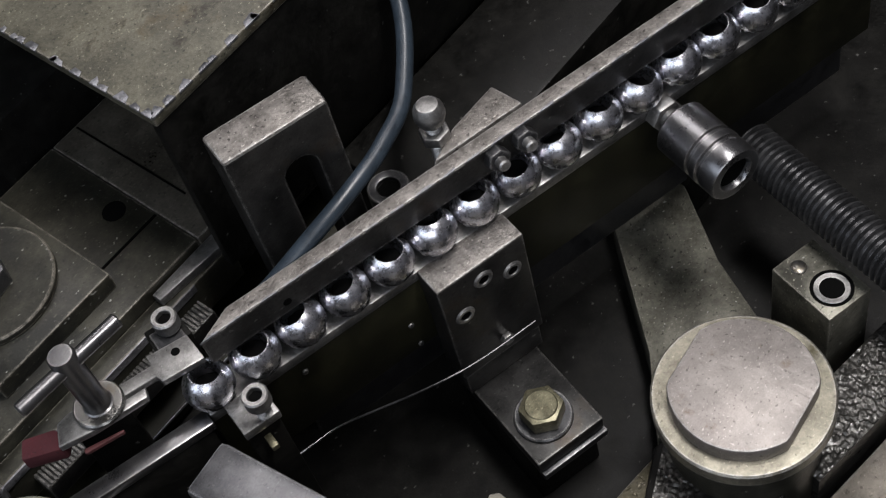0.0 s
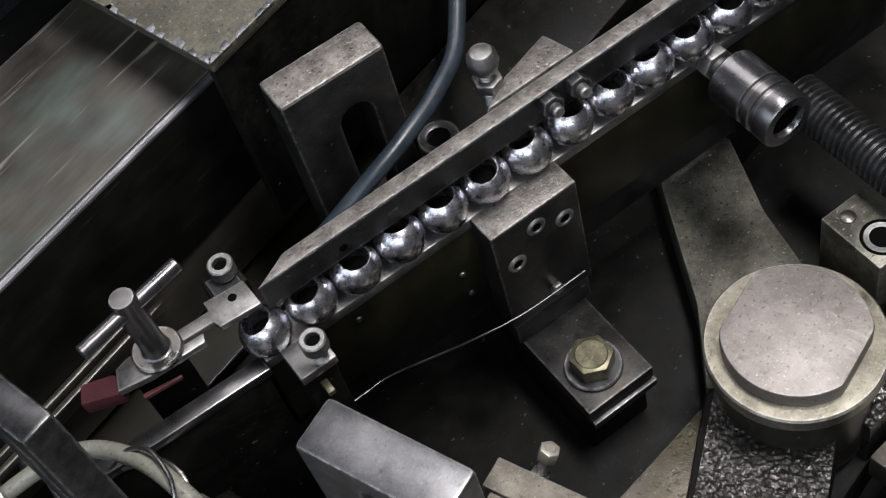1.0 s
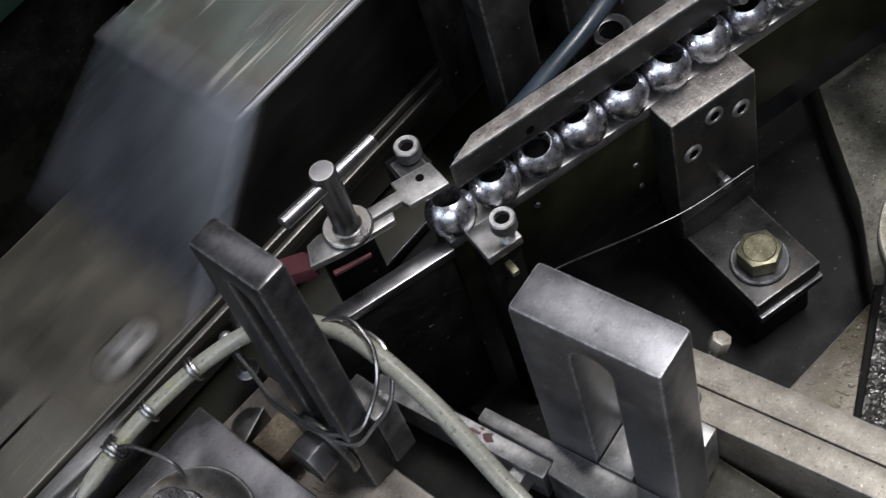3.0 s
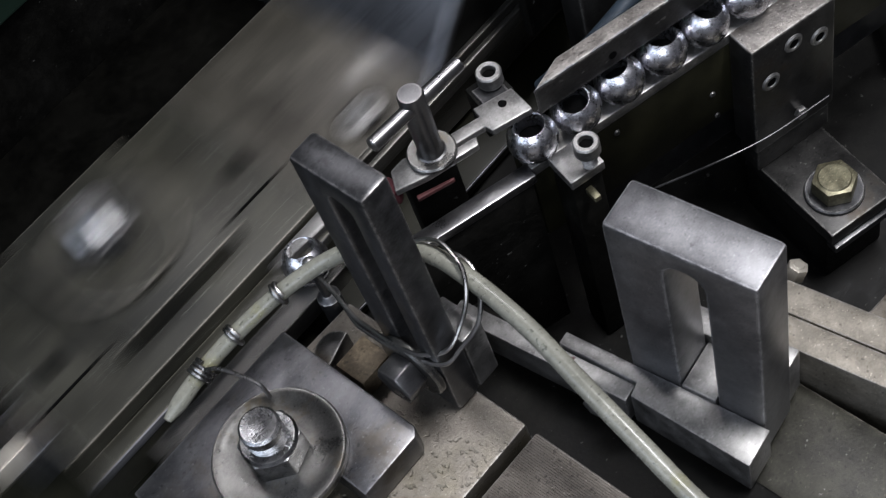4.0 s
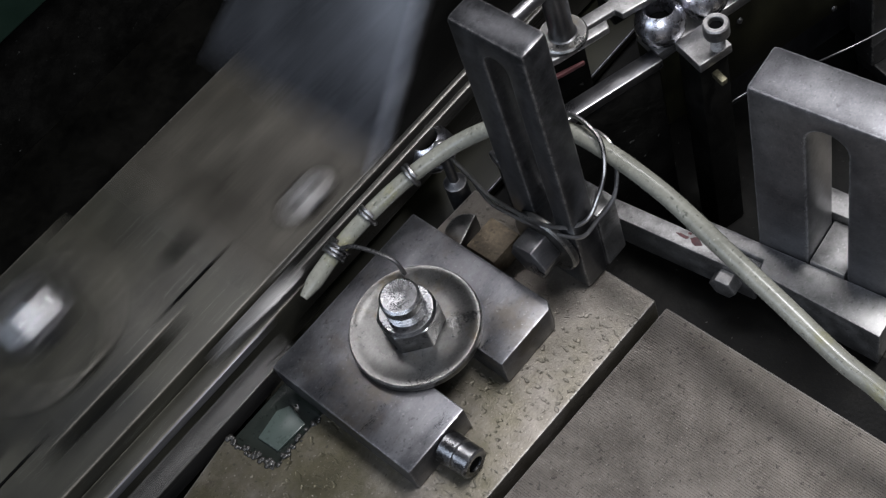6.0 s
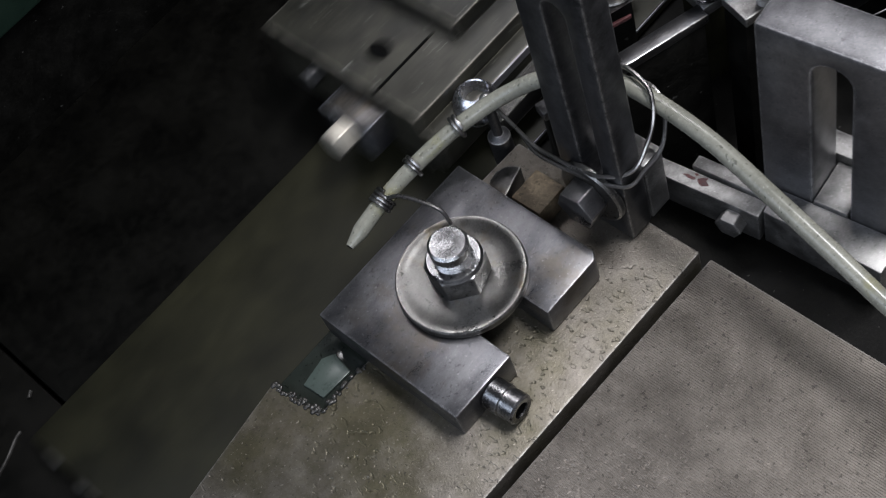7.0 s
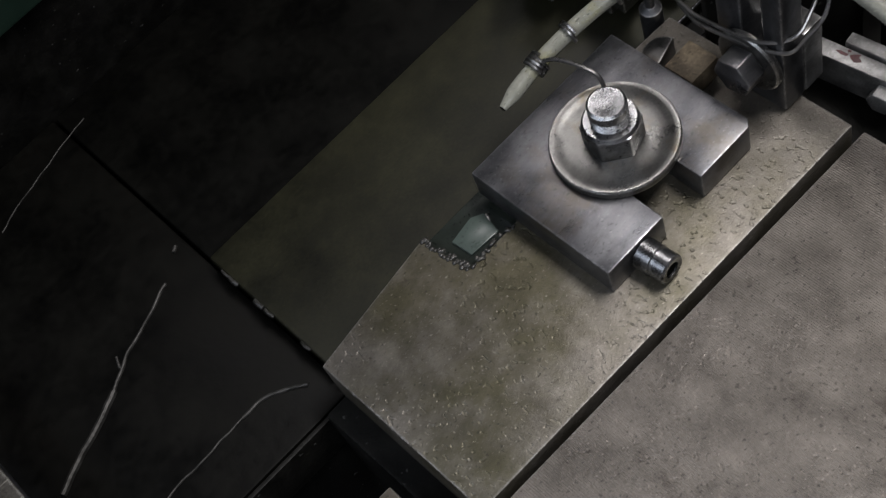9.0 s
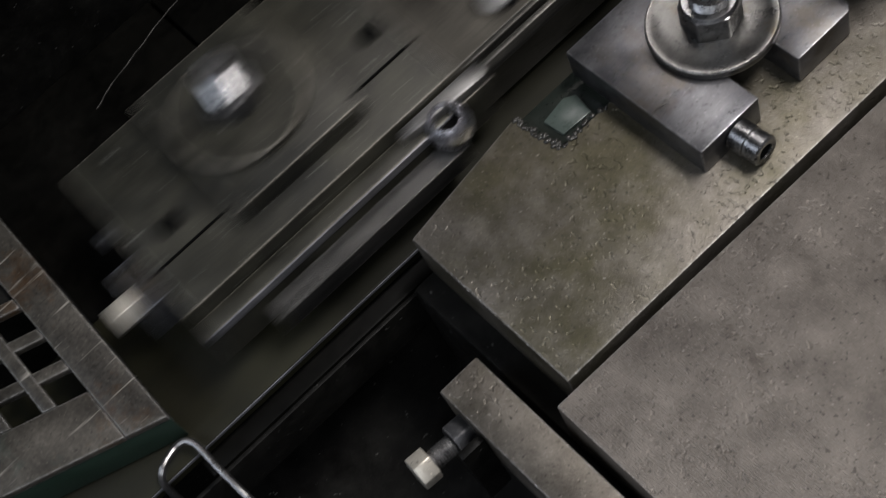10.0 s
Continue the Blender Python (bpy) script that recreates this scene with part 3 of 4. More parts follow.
solo("guide_rail_outer", prism([(0.7, -254), (14.3, -254), (14.3, 17), (0.7, 17)], -60, -11, 0.8), RAILTAN, "brown steel outer guide rail", "rail", (97.7, -46, 0), 8)
solo("guide_floor", box(34, 84, -300, -20, -92, -30, 1), OLIVE, "oily brown iron bed under the push slide", "bed", kind="structure")
b = hex_bolt("stud_bolt", "small bright hexagon stud by the guide rail", (129, -31, -44), (0.45, -0.15, 1), 8, 7, 0, "", PALE)
part("shank", lathe(thread(2.6, -52, 0.2, 1.2, 0.4), 16, along((0, 0, 0), (0.45, -0.15, 1))), STEEL, b)
part("lock_nut", prism(ngon(6, 4.6), -13, -9, 0.4, along((0, 0, 0), (0.45, -0.15, 1))), STEEL, b)

# ---- ball chute ----
CH = (82, 57, 0)
CR = -16.0


def chute():
    t = thing("ball_chute", "dark steel chute with a cover bar over a bright ledge", "chute", CH, CR)
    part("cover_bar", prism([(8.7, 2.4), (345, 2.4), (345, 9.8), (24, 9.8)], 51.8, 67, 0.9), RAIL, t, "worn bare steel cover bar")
    rng = random.Random(3)
    for k in range(28):
        u0 = 9.5 + 12 * k + rng.uniform(-2, 2)
        part("worn_edge", prism([(u0, 2.1), (u0 + rng.uniform(6, 11), 2.1), (u0 + rng.uniform(5, 9), 2.6 + rng.uniform(0, 0.9)), (u0 + rng.uniform(1, 3), 2.6 + rng.uniform(0, 0.5))], 66.2, 67.12, 0.1), SEAM, t, "chipped bright edge of the cover bar")
    # thin dark skin: the shade on the bar's front, held in its colour
    part("front_face", box(8.9, 344.8, 2.2, 2.38, 52, 66.2, 0), SHADE, t, "front face of the cover bar, coloured dark for its shade")
    part("back_plate", box(34, 345, 13, 17.5, -60, 48, 0.8), DARK, t)
    part("ledge", box(-3, 345, -2.9, 12.8, 26, 31.7, 0.7), STEEL, t, "bright worn ledge under the balls")
    part("web", box(-3, 345, -2.4, 12.6, -18, 25.8, 0.8), BEDIRON, t, "black oily front plate")
    for u, z in ((37.5, 18.5), (85.5, 1), (87, -15)):
        part("web_screw", lathe([(0, 0), (1.4, 0), (1.2, 0.8), (0, 1)], 12, along((u, -2.5, z), (u, -20, z))), DARK, t)
    # lower run that leads the balls to the slideway
    part("lower_run", prism([(-3.2, -6.6), (-3.2, 1), (-82, 4), (-82, -3), (-50, -5)], 27, 32, 0.6), PIN, t, "bright worn strip leading downhill")
    part("lower_web", prism([(-5, -6), (-5, -2), (-81, 2), (-81, -2), (-50, -4)], -80, 26.8, 0.5), BLACK, t)
    for u, v, z in ((143.5, 2.1, 61), (157, 2.1, 61.5)):
        m = along((u, v, z), (u - 1, v - 10, z + 2))
        part("bar_bolt", prism(ngon(6, 5.2, 0.2), 0, 5.5, 0.5, m), DARK, t, "small dark hexagon bolt head")
        part("bar_bolt_tip", lathe([(0, 5.4), (2.6, 5.4), (2.6, 9), (2, 9.6), (0, 9.6)], 16, m), STEEL, t)
    part("pin_hole", lathe([(0, 0), (1.8, 0), (1.8, 0.3), (0, 0.3)], 16, along((44.6, 2.15, 57.9), (44.6, -9, 57.9))), BORE, t)

    # holder behind the bar
    p = thing("bar_holder", "rough bare steel holder plate behind the chute bar", "plate", CH, CR)
    part("plate", prism([(124, 17.7), (169, 17.7), (165, 34), (140, 27)], 8, 58, 1.2), RAIL, p)
    k = thing("round_head_stud", "worn round-headed steel stud with a lock nut", "stud", (217, 47, 26))
    part("shank", lathe(thread(3.4, 0, 40, 1.2, 0.4), 20), STEEL, k)
    part("nut", prism(ngon(6, 6.5), 31.8, 37, 0.5), STEEL, k)
    part("head", lathe([(0, 40), (3.2, 40), (5.6, 43), (6.6, 46.5), (6.2, 50), (4.4, 52.6), (0, 53.6)], 24), STEEL, k, "worn round steel head")
    cap_screw("socket_screw", "oily socket screw sunk behind the chute", (203, 70, 16), (0, 0, 1), 9.4, 9, 0, "", DARK)


chute()


def bracket():
    t = thing("chute_bracket", "dark steel angle bracket with three screw holes", "bracket", CH, CR)
    # block coloured as shaded, its top skin lighter as if lit from above
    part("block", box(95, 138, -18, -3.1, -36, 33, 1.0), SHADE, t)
    part("top_face", box(95.2, 137.8, -17.8, -3.3, 31.9, 33.3, 0.7), RAIL, t, "top face, coloured lighter as lit from above")
    for u, z in ((116, 23), (129.5, 16), (104, 8)):
        m = along((u, -18.1, z), (u, -40, z))
        ring = part("screw", lathe([(2.3, -1), (2.5, -0.6), (2.7, 0.9), (3.9, 0.9), (4.6, 0.2), (4.6, -1.5)], 24, m), STEEL, t, "bright ring of a sunk screw")
        part("screw_hole", prism(ngon(6, 2.5), -0.8, 0.35, 0, m), BORE, ring)
    part("foot", box(97.5, 132.5, -64, -5.8, -59, -51, 0.8), SHADE, t, "oily brown steel foot")
    part("foot_shim", box(98.5, 133, -65.5, -5.8, -65, -60.5, 0.6), DARK, t)
    part("foot_base", box(98, 130, -60, -5.8, -91.5, -60.2, 1.2), BLACK, t)
    part("small_bolt", prism(ngon(6, 3.2), 0, 3, 0.3, along((119, -17.6, -26), (119, -30, -25))), STEEL, t, "small hexagon bolt head")
    part("post", box(96, 136, -17.5, -5.8, -51, -36.2, 0.8), SHADE, t)
    hex_bolt("foot_bolt", "yellowed hexagon bolt with a dark washer on the bracket foot", (178, -19.5, -51), (0, 0, 1), 17.5, 8.5, 13, "", BRASSY, DARK)
    solo("steel_wire", tube(smooth_path([(99.7, 51.2, -35), (108, 49, -35), (122, 44.3, -35), (149.7, 21.8, -26), (173.7, 9.6, -25), (204, 0.4, -25)]), 0.5, 8), RUBBER, "thin dark steel wire along the chute", "wire")
    f = thing("feed_block", "small steel block with a socket screw below the chute mouth", "block", CH, CR)
    part("block", box(3, 19, -23, -6.8, 33, 38, 0.6), STEEL, f)
    part("lug", box(9, 12, -28, -21.4, 24, 27, 0.4), BRASSY, f, "small brass lug")
    part("stem", box(4, 18, -21, -6.8, -91, 32.8, 0.6), BLACK, f)
    cap_screw("feed_screw", "bright socket head screw standing in the feed block", (90, 33.5, 46.5), (0, 0, 1), 5.3, 6.5, 8.5)


bracket()


def lever():
    t = thing("gate_lever", "forked steel gate lever with a tall pin and red felt", "lever")
    arm = [(74, 66), (90.5, 59.5), (94, 73), (78, 79.5), (76.5, 75), (62, 80), (44, 88), (38, 88), (32, 80), (44, 74), (66, 66.5), (68.5, 70), (60, 73), (58, 75.5), (74, 70)]
    part("arm", prism(arm, 51.5, 55, 0.5), STEEL, t)
    part("hole", lathe([(0, 55.02), (1.8, 55.02), (1.8, 55.2), (0, 55.2)], 16, Matrix.Translation((86, 71, 0))), BORE, t)
    m = Matrix.Translation((53, 79, 0))
    part("pin", lathe([(0, 51), (6.2, 51), (6.2, 57.5), (5.4, 58), (5.0, 60), (5.2, 92), (4.6, 93.4), (0, 93.6)], 28, m), PIN, t, "bright turned pin")
    part("cross_rod", lathe([(0, 0), (2.4, 0), (3.0, 0.6), (3.0, 46), (2.4, 46.6), (0, 46.6)], 20, along((30, 79.4, 87.5), (76, 76.2, 87.5))), PIN, t, "bright round cross rod")
    part("collar", lathe([(5.5, 55.1), (9.6, 55.1), (10, 55.6), (10, 57), (9.4, 57.6), (5.5, 57.6)], 32, m), WASHER, t, "flat bright washer")
    part("felt", prism([(20, 90), (33, 79.5), (36.5, 82.5), (37, 89), (26, 97)], 45, 53, 1.5), RED, t, "dark red felt pad")
    part("felt_edge", prism([(37, 75), (52, 69), (52.6, 70), (38, 77)], 45, 47, 0.4), SMEAR, t, "dark red felt strip")
    part("pivot_block", prism([(82, 80), (97, 75), (100, 88), (86, 92)], 30, 50, 0.8), BLACK, t)
    part("bridge", prism([(80, 68), (91, 64), (97, 84), (86, 88)], 49.8, 51.6, 0.4), DARK, t)
    part("hanger", prism([(40, 84), (60, 76), (62, 82), (42, 91)], -25, 51.4, 0.5), BLACK, t)
    cap_screw("lever_screw", "bright socket head screw over the gate lever", (93.4, 83.6, 52.5), (0, 0, 1), 5.3, 6.5, 10)


lever()


# ---- far side of the chute ----


def relief(long, wide, cell, high, m, deep=5):
    """A slab whose upper face is rough like sand casting; long in x from 0, wide in y about 0."""
    own = bmesh.new()
    nx, ny = int(long / cell), int(wide / cell)
    grid = []
    for i in range(nx + 1):
        row = []
        for j in range(ny + 1):
            x, y = i * cell, j * cell - wide / 2
            v = Vector((x, y, 3.7))
            h = noise.noise(v * 0.5) * 0.8 + noise.noise(v * 1.2) * 0.7 + noise.noise(v * 0.12) * 0.5
            rim = 0.0 if i in (0, nx) or j in (0, ny) else 1.0
            row.append(own.verts.new((x, y, high * h * rim)))
        grid.append(row)
    for i in range(nx):
        for j in range(ny):
            own.faces.new((grid[i][j], grid[i + 1][j], grid[i + 1][j + 1], grid[i][j + 1]))
    ring = [grid[i][0] for i in range(nx + 1)] + [grid[nx][j] for j in range(1, ny + 1)] + [grid[i][ny] for i in range(nx - 1, -1, -1)] + [grid[0][j] for j in range(ny - 1, 0, -1)]
    low = [own.verts.new((v.co.x, v.co.y, -deep)) for v in ring]
    for i in range(len(ring)):
        k = (i + 1) % len(ring)
        own.faces.new((ring[i], low[i], low[k], ring[k]))
    own.faces.new(low)
    return join(own, m)


def far_side():
    ax = Vector((-0.276, -0.961, 0))
    c = Vector((291, -15.5, 28))
    t = thing("knurled_socket", "grooved dark steel socket on a bolt in the chute", "socket", c)
    m = along((0, 0, 0), ax)
    part("barrel", lathe([(0, 3), (11.2, 3), (12.6, 4.4), (12.6, 21), (11.6, 21.6), (11.6, 23), (12.8, 23.6), (12.8, 27), (11.8, 27.6), (11.8, 29), (12.8, 29.6), (12.8, 37), (12.2, 38), (8.2, 38), (7.6, 37), (7.6, 26), (0, 26)], 40, m), PIN, t)
    part("hex_hole", prism(ngon(6, 8.4), 26.2, 35.4, 0, m), BORE, t)
    part("bolt", lathe([(0, -10), (4.5, -10), (4.5, 3.2), (0, 3.2)], 20, m), STEEL, t)
    part("bolt_nut", prism(ngon(6, 8), -9, -3, 0.5, m), STEEL, t)
    s = Vector((329, -28, -20))
    rows = [(0, 0), (9, 0)]
    for i in range(52):
        z = i * 3.2
        rows += [(9.4, z + 0.3), (11.2, z + 1.2), (11.2, z + 2.0), (9.4, z + 2.9)]
    rows += [(9, 168), (0, 168)]
    solo("threaded_rod", lathe(rows, 36, along((0, 0, 0), ax)), RUBBER, "black ridged screw rod, oily", "threaded rod", s)
    solo("rod_bearing", box(322, 366, 0, 40, -92, -32, 2), BLACK, "black iron bearing under the screw rod", "bearing")
    t = thing("stop_block", "black steel block with a sunk socket screw and a pin", "block", (292, -87, 0), CR)
    part("block", box(-12, 12, -17, 18, -92, -36, 0.8), ARM, t)
    m = Matrix.Translation((0, -6, -36))
    part("screw", lathe([(5, -3), (5.2, 0.1), (7.6, 0.3), (8.2, -0.1), (8.2, -3)], 32, m), STEEL, t, "ring of a sunk socket screw")
    part("screw_gap", lathe([(8.2, 0.05), (9.4, 0.05), (9.4, 0.12), (8.2, 0.12)], 32, m), BORE, t)
    part("screw_hole", prism(ngon(6, 5.1), -2, 0.08, 0, m), BORE, t)
    part("pin", lathe([(0, -1), (3.6, -1), (3.6, 0.4), (3, 0.8), (0, 0.8)], 20, Matrix.Translation((-3, 11, -36))), WASHER, t, "small round pin")

    # swing arm with its pivot
    a = thing("swing_arm", "olive steel arm on a wide pivot with a worn cap", "swing arm", (1.5, -1, 0))
    part("upper_arm", prism([(200, -60), (236, -112), (266, -82), (293, -32), (356, 50), (316, 56), (234, -33)], -92, -66, 1.5), ARM, a)
    part("lower_arm", relief(200, 52, 0.6, 0.85, Matrix.Translation((209, -90, -51)) @ Euler((0, 0, radians(203))).to_matrix().to_4x4()), CAST, a, "rough wet black casting")
    part("arm_core", prism([(20, -139), (116, -98), (193, -64), (206, -68), (232, -100), (214, -117), (150, -142), (40, -188)], -92, -56, 1.5), BLACK, a)
    m = Matrix.Translation((217, -92.5, 0))
    part("boss", lathe([(0, -80), (32, -80), (32.5, -26), (0, -26)], 56, m), OLIVE, a)
    part("flange", lathe([(0, -26), (35.6, -26), (36.8, -24.6), (36.8, -18.4), (36, -17.6), (32.5, -17.4), (0, -17.8)], 64, m), FLANGE, a, "oily yellow-brown flange")
    flat = [(30 * math.cos(q), 30 * math.sin(q)) for q in np.linspace(0, 2 * math.pi, 61)[:-1]]
    d = math.radians(95)
    cut = []
    for x, y in flat:
        s = x * math.cos(d) + y * math.sin(d)
        k = max(-26.5, min(26.5, s)) - s
        cut.append((x + k * math.cos(d), y + k * math.sin(d)))
    part("cap", prism(cut, -19, -9, 1.2, m), CAP, a, "worn steel cap with two flats")
    solo("right_ledge", relief(170, 28, 0.6, 0.8, Matrix.Translation((222, -115, -60)) @ Euler((0, 0, radians(-9))).to_matrix().to_4x4(), 32), CAST, "rough wet black casting beside the pivot", "casting")
    solo("corner_plate", prism([(215, -132), (255, -138), (330, -146), (330, -220), (205, -220)], -92, -75, 1.0), PLATE, "brown oily steel plate below the casting", "plate")
    solo("under_ledge", prism([(112.4, -110), (112.4, -58), (132, -60), (190, -66), (196, -80), (150, -110)], -92, -60, 1.2), PLATE, "brown steel ledge under the swing arm", "plate")


far_side()

# ---- hoses and wire ----


def hoses():
    solo("blue_hose", tube(smooth_path([(272, 150, 110), (256, 95, 88), (222, 64, 74), (196, 54, 72), (171, 51, 71), (148, 53, 66), (126, 58, 57), (116, 64, 50), (108, 72, 40)]), 3.6, 18), BLUEHOSE,
         "blue-grey rubber hose hanging behind the chute", "hose")
    h = thing("air_hose", "milky plastic hose bound with steel wire", "hose")
    run = smooth_path([(-85, 109, 20), (-65, 110, 23.5), (-45, 108.5, 27), (-22, 103, 32), (-1, 92, 39), (11, 74, 50), (17, 50, 58), (17, 28, 60), (13.5, -1, 60), (7.5, -31, 57.5), (2.6, -57, 54), (-1.4, -82, 48), (-3, -105, 41), (-14, -150, 27), (-34, -210, 15), (-58, -300, 7.2)], 8)
    part("tube", tube(run, 3.5, 20, tip=3), CLEAR, h)

    part("cut_end", lathe([(0, 0), (1.3, 0), (1.3, 0.25), (0, 0.25)], 14, along(run[0] + (run[0] - run[1]).normalized() * 0.1, run[0] * 2 - run[1])), BORE, h, "dark bore of the cut hose end")

    def turns(i, count, r, squeeze=0.8):
        p, q = run[i], run[i + 1]
        d = (q - p).normalized()
        s = d.orthogonal().normalized()
        u = d.cross(s)
        n = int(count * 14)
        return [p + d * (k / 14 * squeeze * 2.2) + r * (math.cos(k * math.tau / 14) * s + math.sin(k * math.tau / 14) * u) for k in range(n + 1)]

    w = thing("binding_wire", "bent galvanised wire wound round hose and upright", "wire")
    part("coil", tube(turns(8, 3.2, 4.6), 0.9, 8), WIRE, w)
    part("coil", tube(turns(16, 1.3, 4.6), 0.9, 8), WIRE, w)
    part("coil", tube(turns(24, 1.3, 4.6), 0.9, 8), WIRE, w)
    part("tail", tube(smooth_path([(-62, 106, 29), (-59, 101, 31), (-56, 92, 31), (-53.6, 84, 28), (-54, 80, 22)]), 0.9, 8), WIRE, w)
    loop = [(-6, 96, 33), (-9.3, 82, 34), (-11.8, 72, 35), (-13, 64, 36), (-13.6, 46, 40), (-12.4, 33, 43), (-6, 23, 47), (3, 22.6, 53), (10, 24, 60), (16, 29, 65.4), (19, 36, 66), (20.6, 46, 65), (17, 56, 60), (9, 62, 52)]
    part("loop", tube(smooth_path(loop), 0.9, 8), WIRE, w)
    loop = [(-10, 78, 32), (-13.4, 68, 33), (-14.4, 60, 34.5), (-13.8, 40, 38), (-9.6, 24, 40), (-1, 21.4, 43), (8, 20, 48), (16, 24, 55), (21.4, 32, 60), (21, 46, 57), (12, 60, 48)]
    part("loop", tube(smooth_path(loop), 0.9, 8), WIRE, w)
    f = thing("hose_fitting", "small steel fitting where the hose passes the upright", "fitting", (-4, 102.5, -25))
    part("stem", lathe([(0, 0), (5, 0), (5, 30), (2.2, 32), (2.2, 52), (0, 52)], 20), DARK, f)
    part("bead", lathe([(0, 51.6), (2.2, 52), (3.1, 53.6), (3.3, 55.6), (2.6, 57.6), (1.2, 58.6), (0, 58.8)], 20), BRIGHT, f, "bright round steel bead")


hoses()


# ---- small things on the plate by the upright ----
def plate_bits():
    solo("packing_piece", prism([(-30, 76)] + [(-22 + 9 * math.cos(a), 79 + 9 * math.sin(a)) for a in np.linspace(0.2, 2.6, 9)], 0.2, 11, 0.5), SHADE, "oily round-ended packing piece beside the clamp", "packing piece")
    solo("brass_shim", box(-27, -11, 59, 74, 0.2, 12, 0.5), RUST, "rusty brown shim beside the upright", "shim")


plate_bits()


# ---- pan at the end of the slideway ----
def pan():
    t = thing("grille_cover", "grey-green cover with square holes and a chipped edge", "grille cover", (-329, 113, 0), 0)
    skew = Matrix(((-0.94, 0, 0, 0), (0.34, 1, 0, 0), (0, 0, 1, 0), (0, 0, 0, 1)))
    part("side_rail", box(0, 19, 0, 160, -4, 0, 0.8, skew), PAINT, t)
    part("front_rail", box(19.2, 130, 0, 29, -4, 0, 0.8, skew), PAINT, t, "chipped front rail with green paint left")
    for k in range(5):
        part("bar", box(33.5 + 21 * k, 40 + 21 * k, 29.2, 160, -4, -0.2, 0.7, skew), PAINT, t)
    for k in range(6):
        part("cross_bar", box(19.2, 130, 44 + 21 * k, 50.5 + 21 * k, -4.4, -0.5, 0.7, skew), PAINT, t)
    part("front_wall", box(0.3, 130, 0.4, 3, -22.5, -4.2, 0.6, skew), GREEN, t)
    part("side_wall", box(0.3, 3, 3.2, 94, -12, -4.2, 0.6, skew), COVER, t)
    part("stand", box(2, 126, 95, 158, -120, -4.6, 1, skew), BLACK, t)
    solo("wire_handle", tube(smooth_path([(-353, 100, -119), (-351, 102, -40), (-348, 106, -19), (-336, 111, -18), (-330, 107, -18), (-329, 92, -20), (-328, 75, -24), (-327, 63, -34), (-327, 61, -119)]), 1.6, 10), PIN, "bent steel wire handle beside the cover", "handle")
    # wet edge of the drip pan
    e = thing("drip_pan", "wet black drip pan past the slideway end", "drip pan")
    part("tray", prism([(-206.5, 97.5), (-206.5, 328), (-600, 328), (-600, 290), (-334, 280), (-334, 97.5)], -60, -34, 1.5), WET, e)
    part("near_edge", box(-420, -206.5, 95, 97.3, -60, -35, 0.6), BLACK, e)
    for pts, w in (
        ([(-322, 157), (-306, 164), (-290, 171), (-276, 178)], 1.7),
        ([(-276, 178), (-262, 186), (-246, 193), (-227, 201)], 0.9),
        ([(-214, 210), (-211, 212)], 1.0),
        ([(-268, 184), (-266, 190)], 0.6),
        ([(-195, 310), (-214, 306), (-240, 299), (-263, 291)], 0.45),
        ([(-300, 114), (-290, 119), (-268, 120), (-246, 121)], 0.6),
        ([(-246, 121), (-236, 121), (-226, 117), (-217, 110)], 1.0),
    ):
        line = smooth_path([(x, y + 4, -33.8) for x, y in pts])
        part("oil_edge", tube([q + Vector((noise.noise(q * 0.13), noise.noise(q * 0.11) * 1.2, 0)) for q in line], w, 8), FILM, e, "wet shining oil edge")


pan()


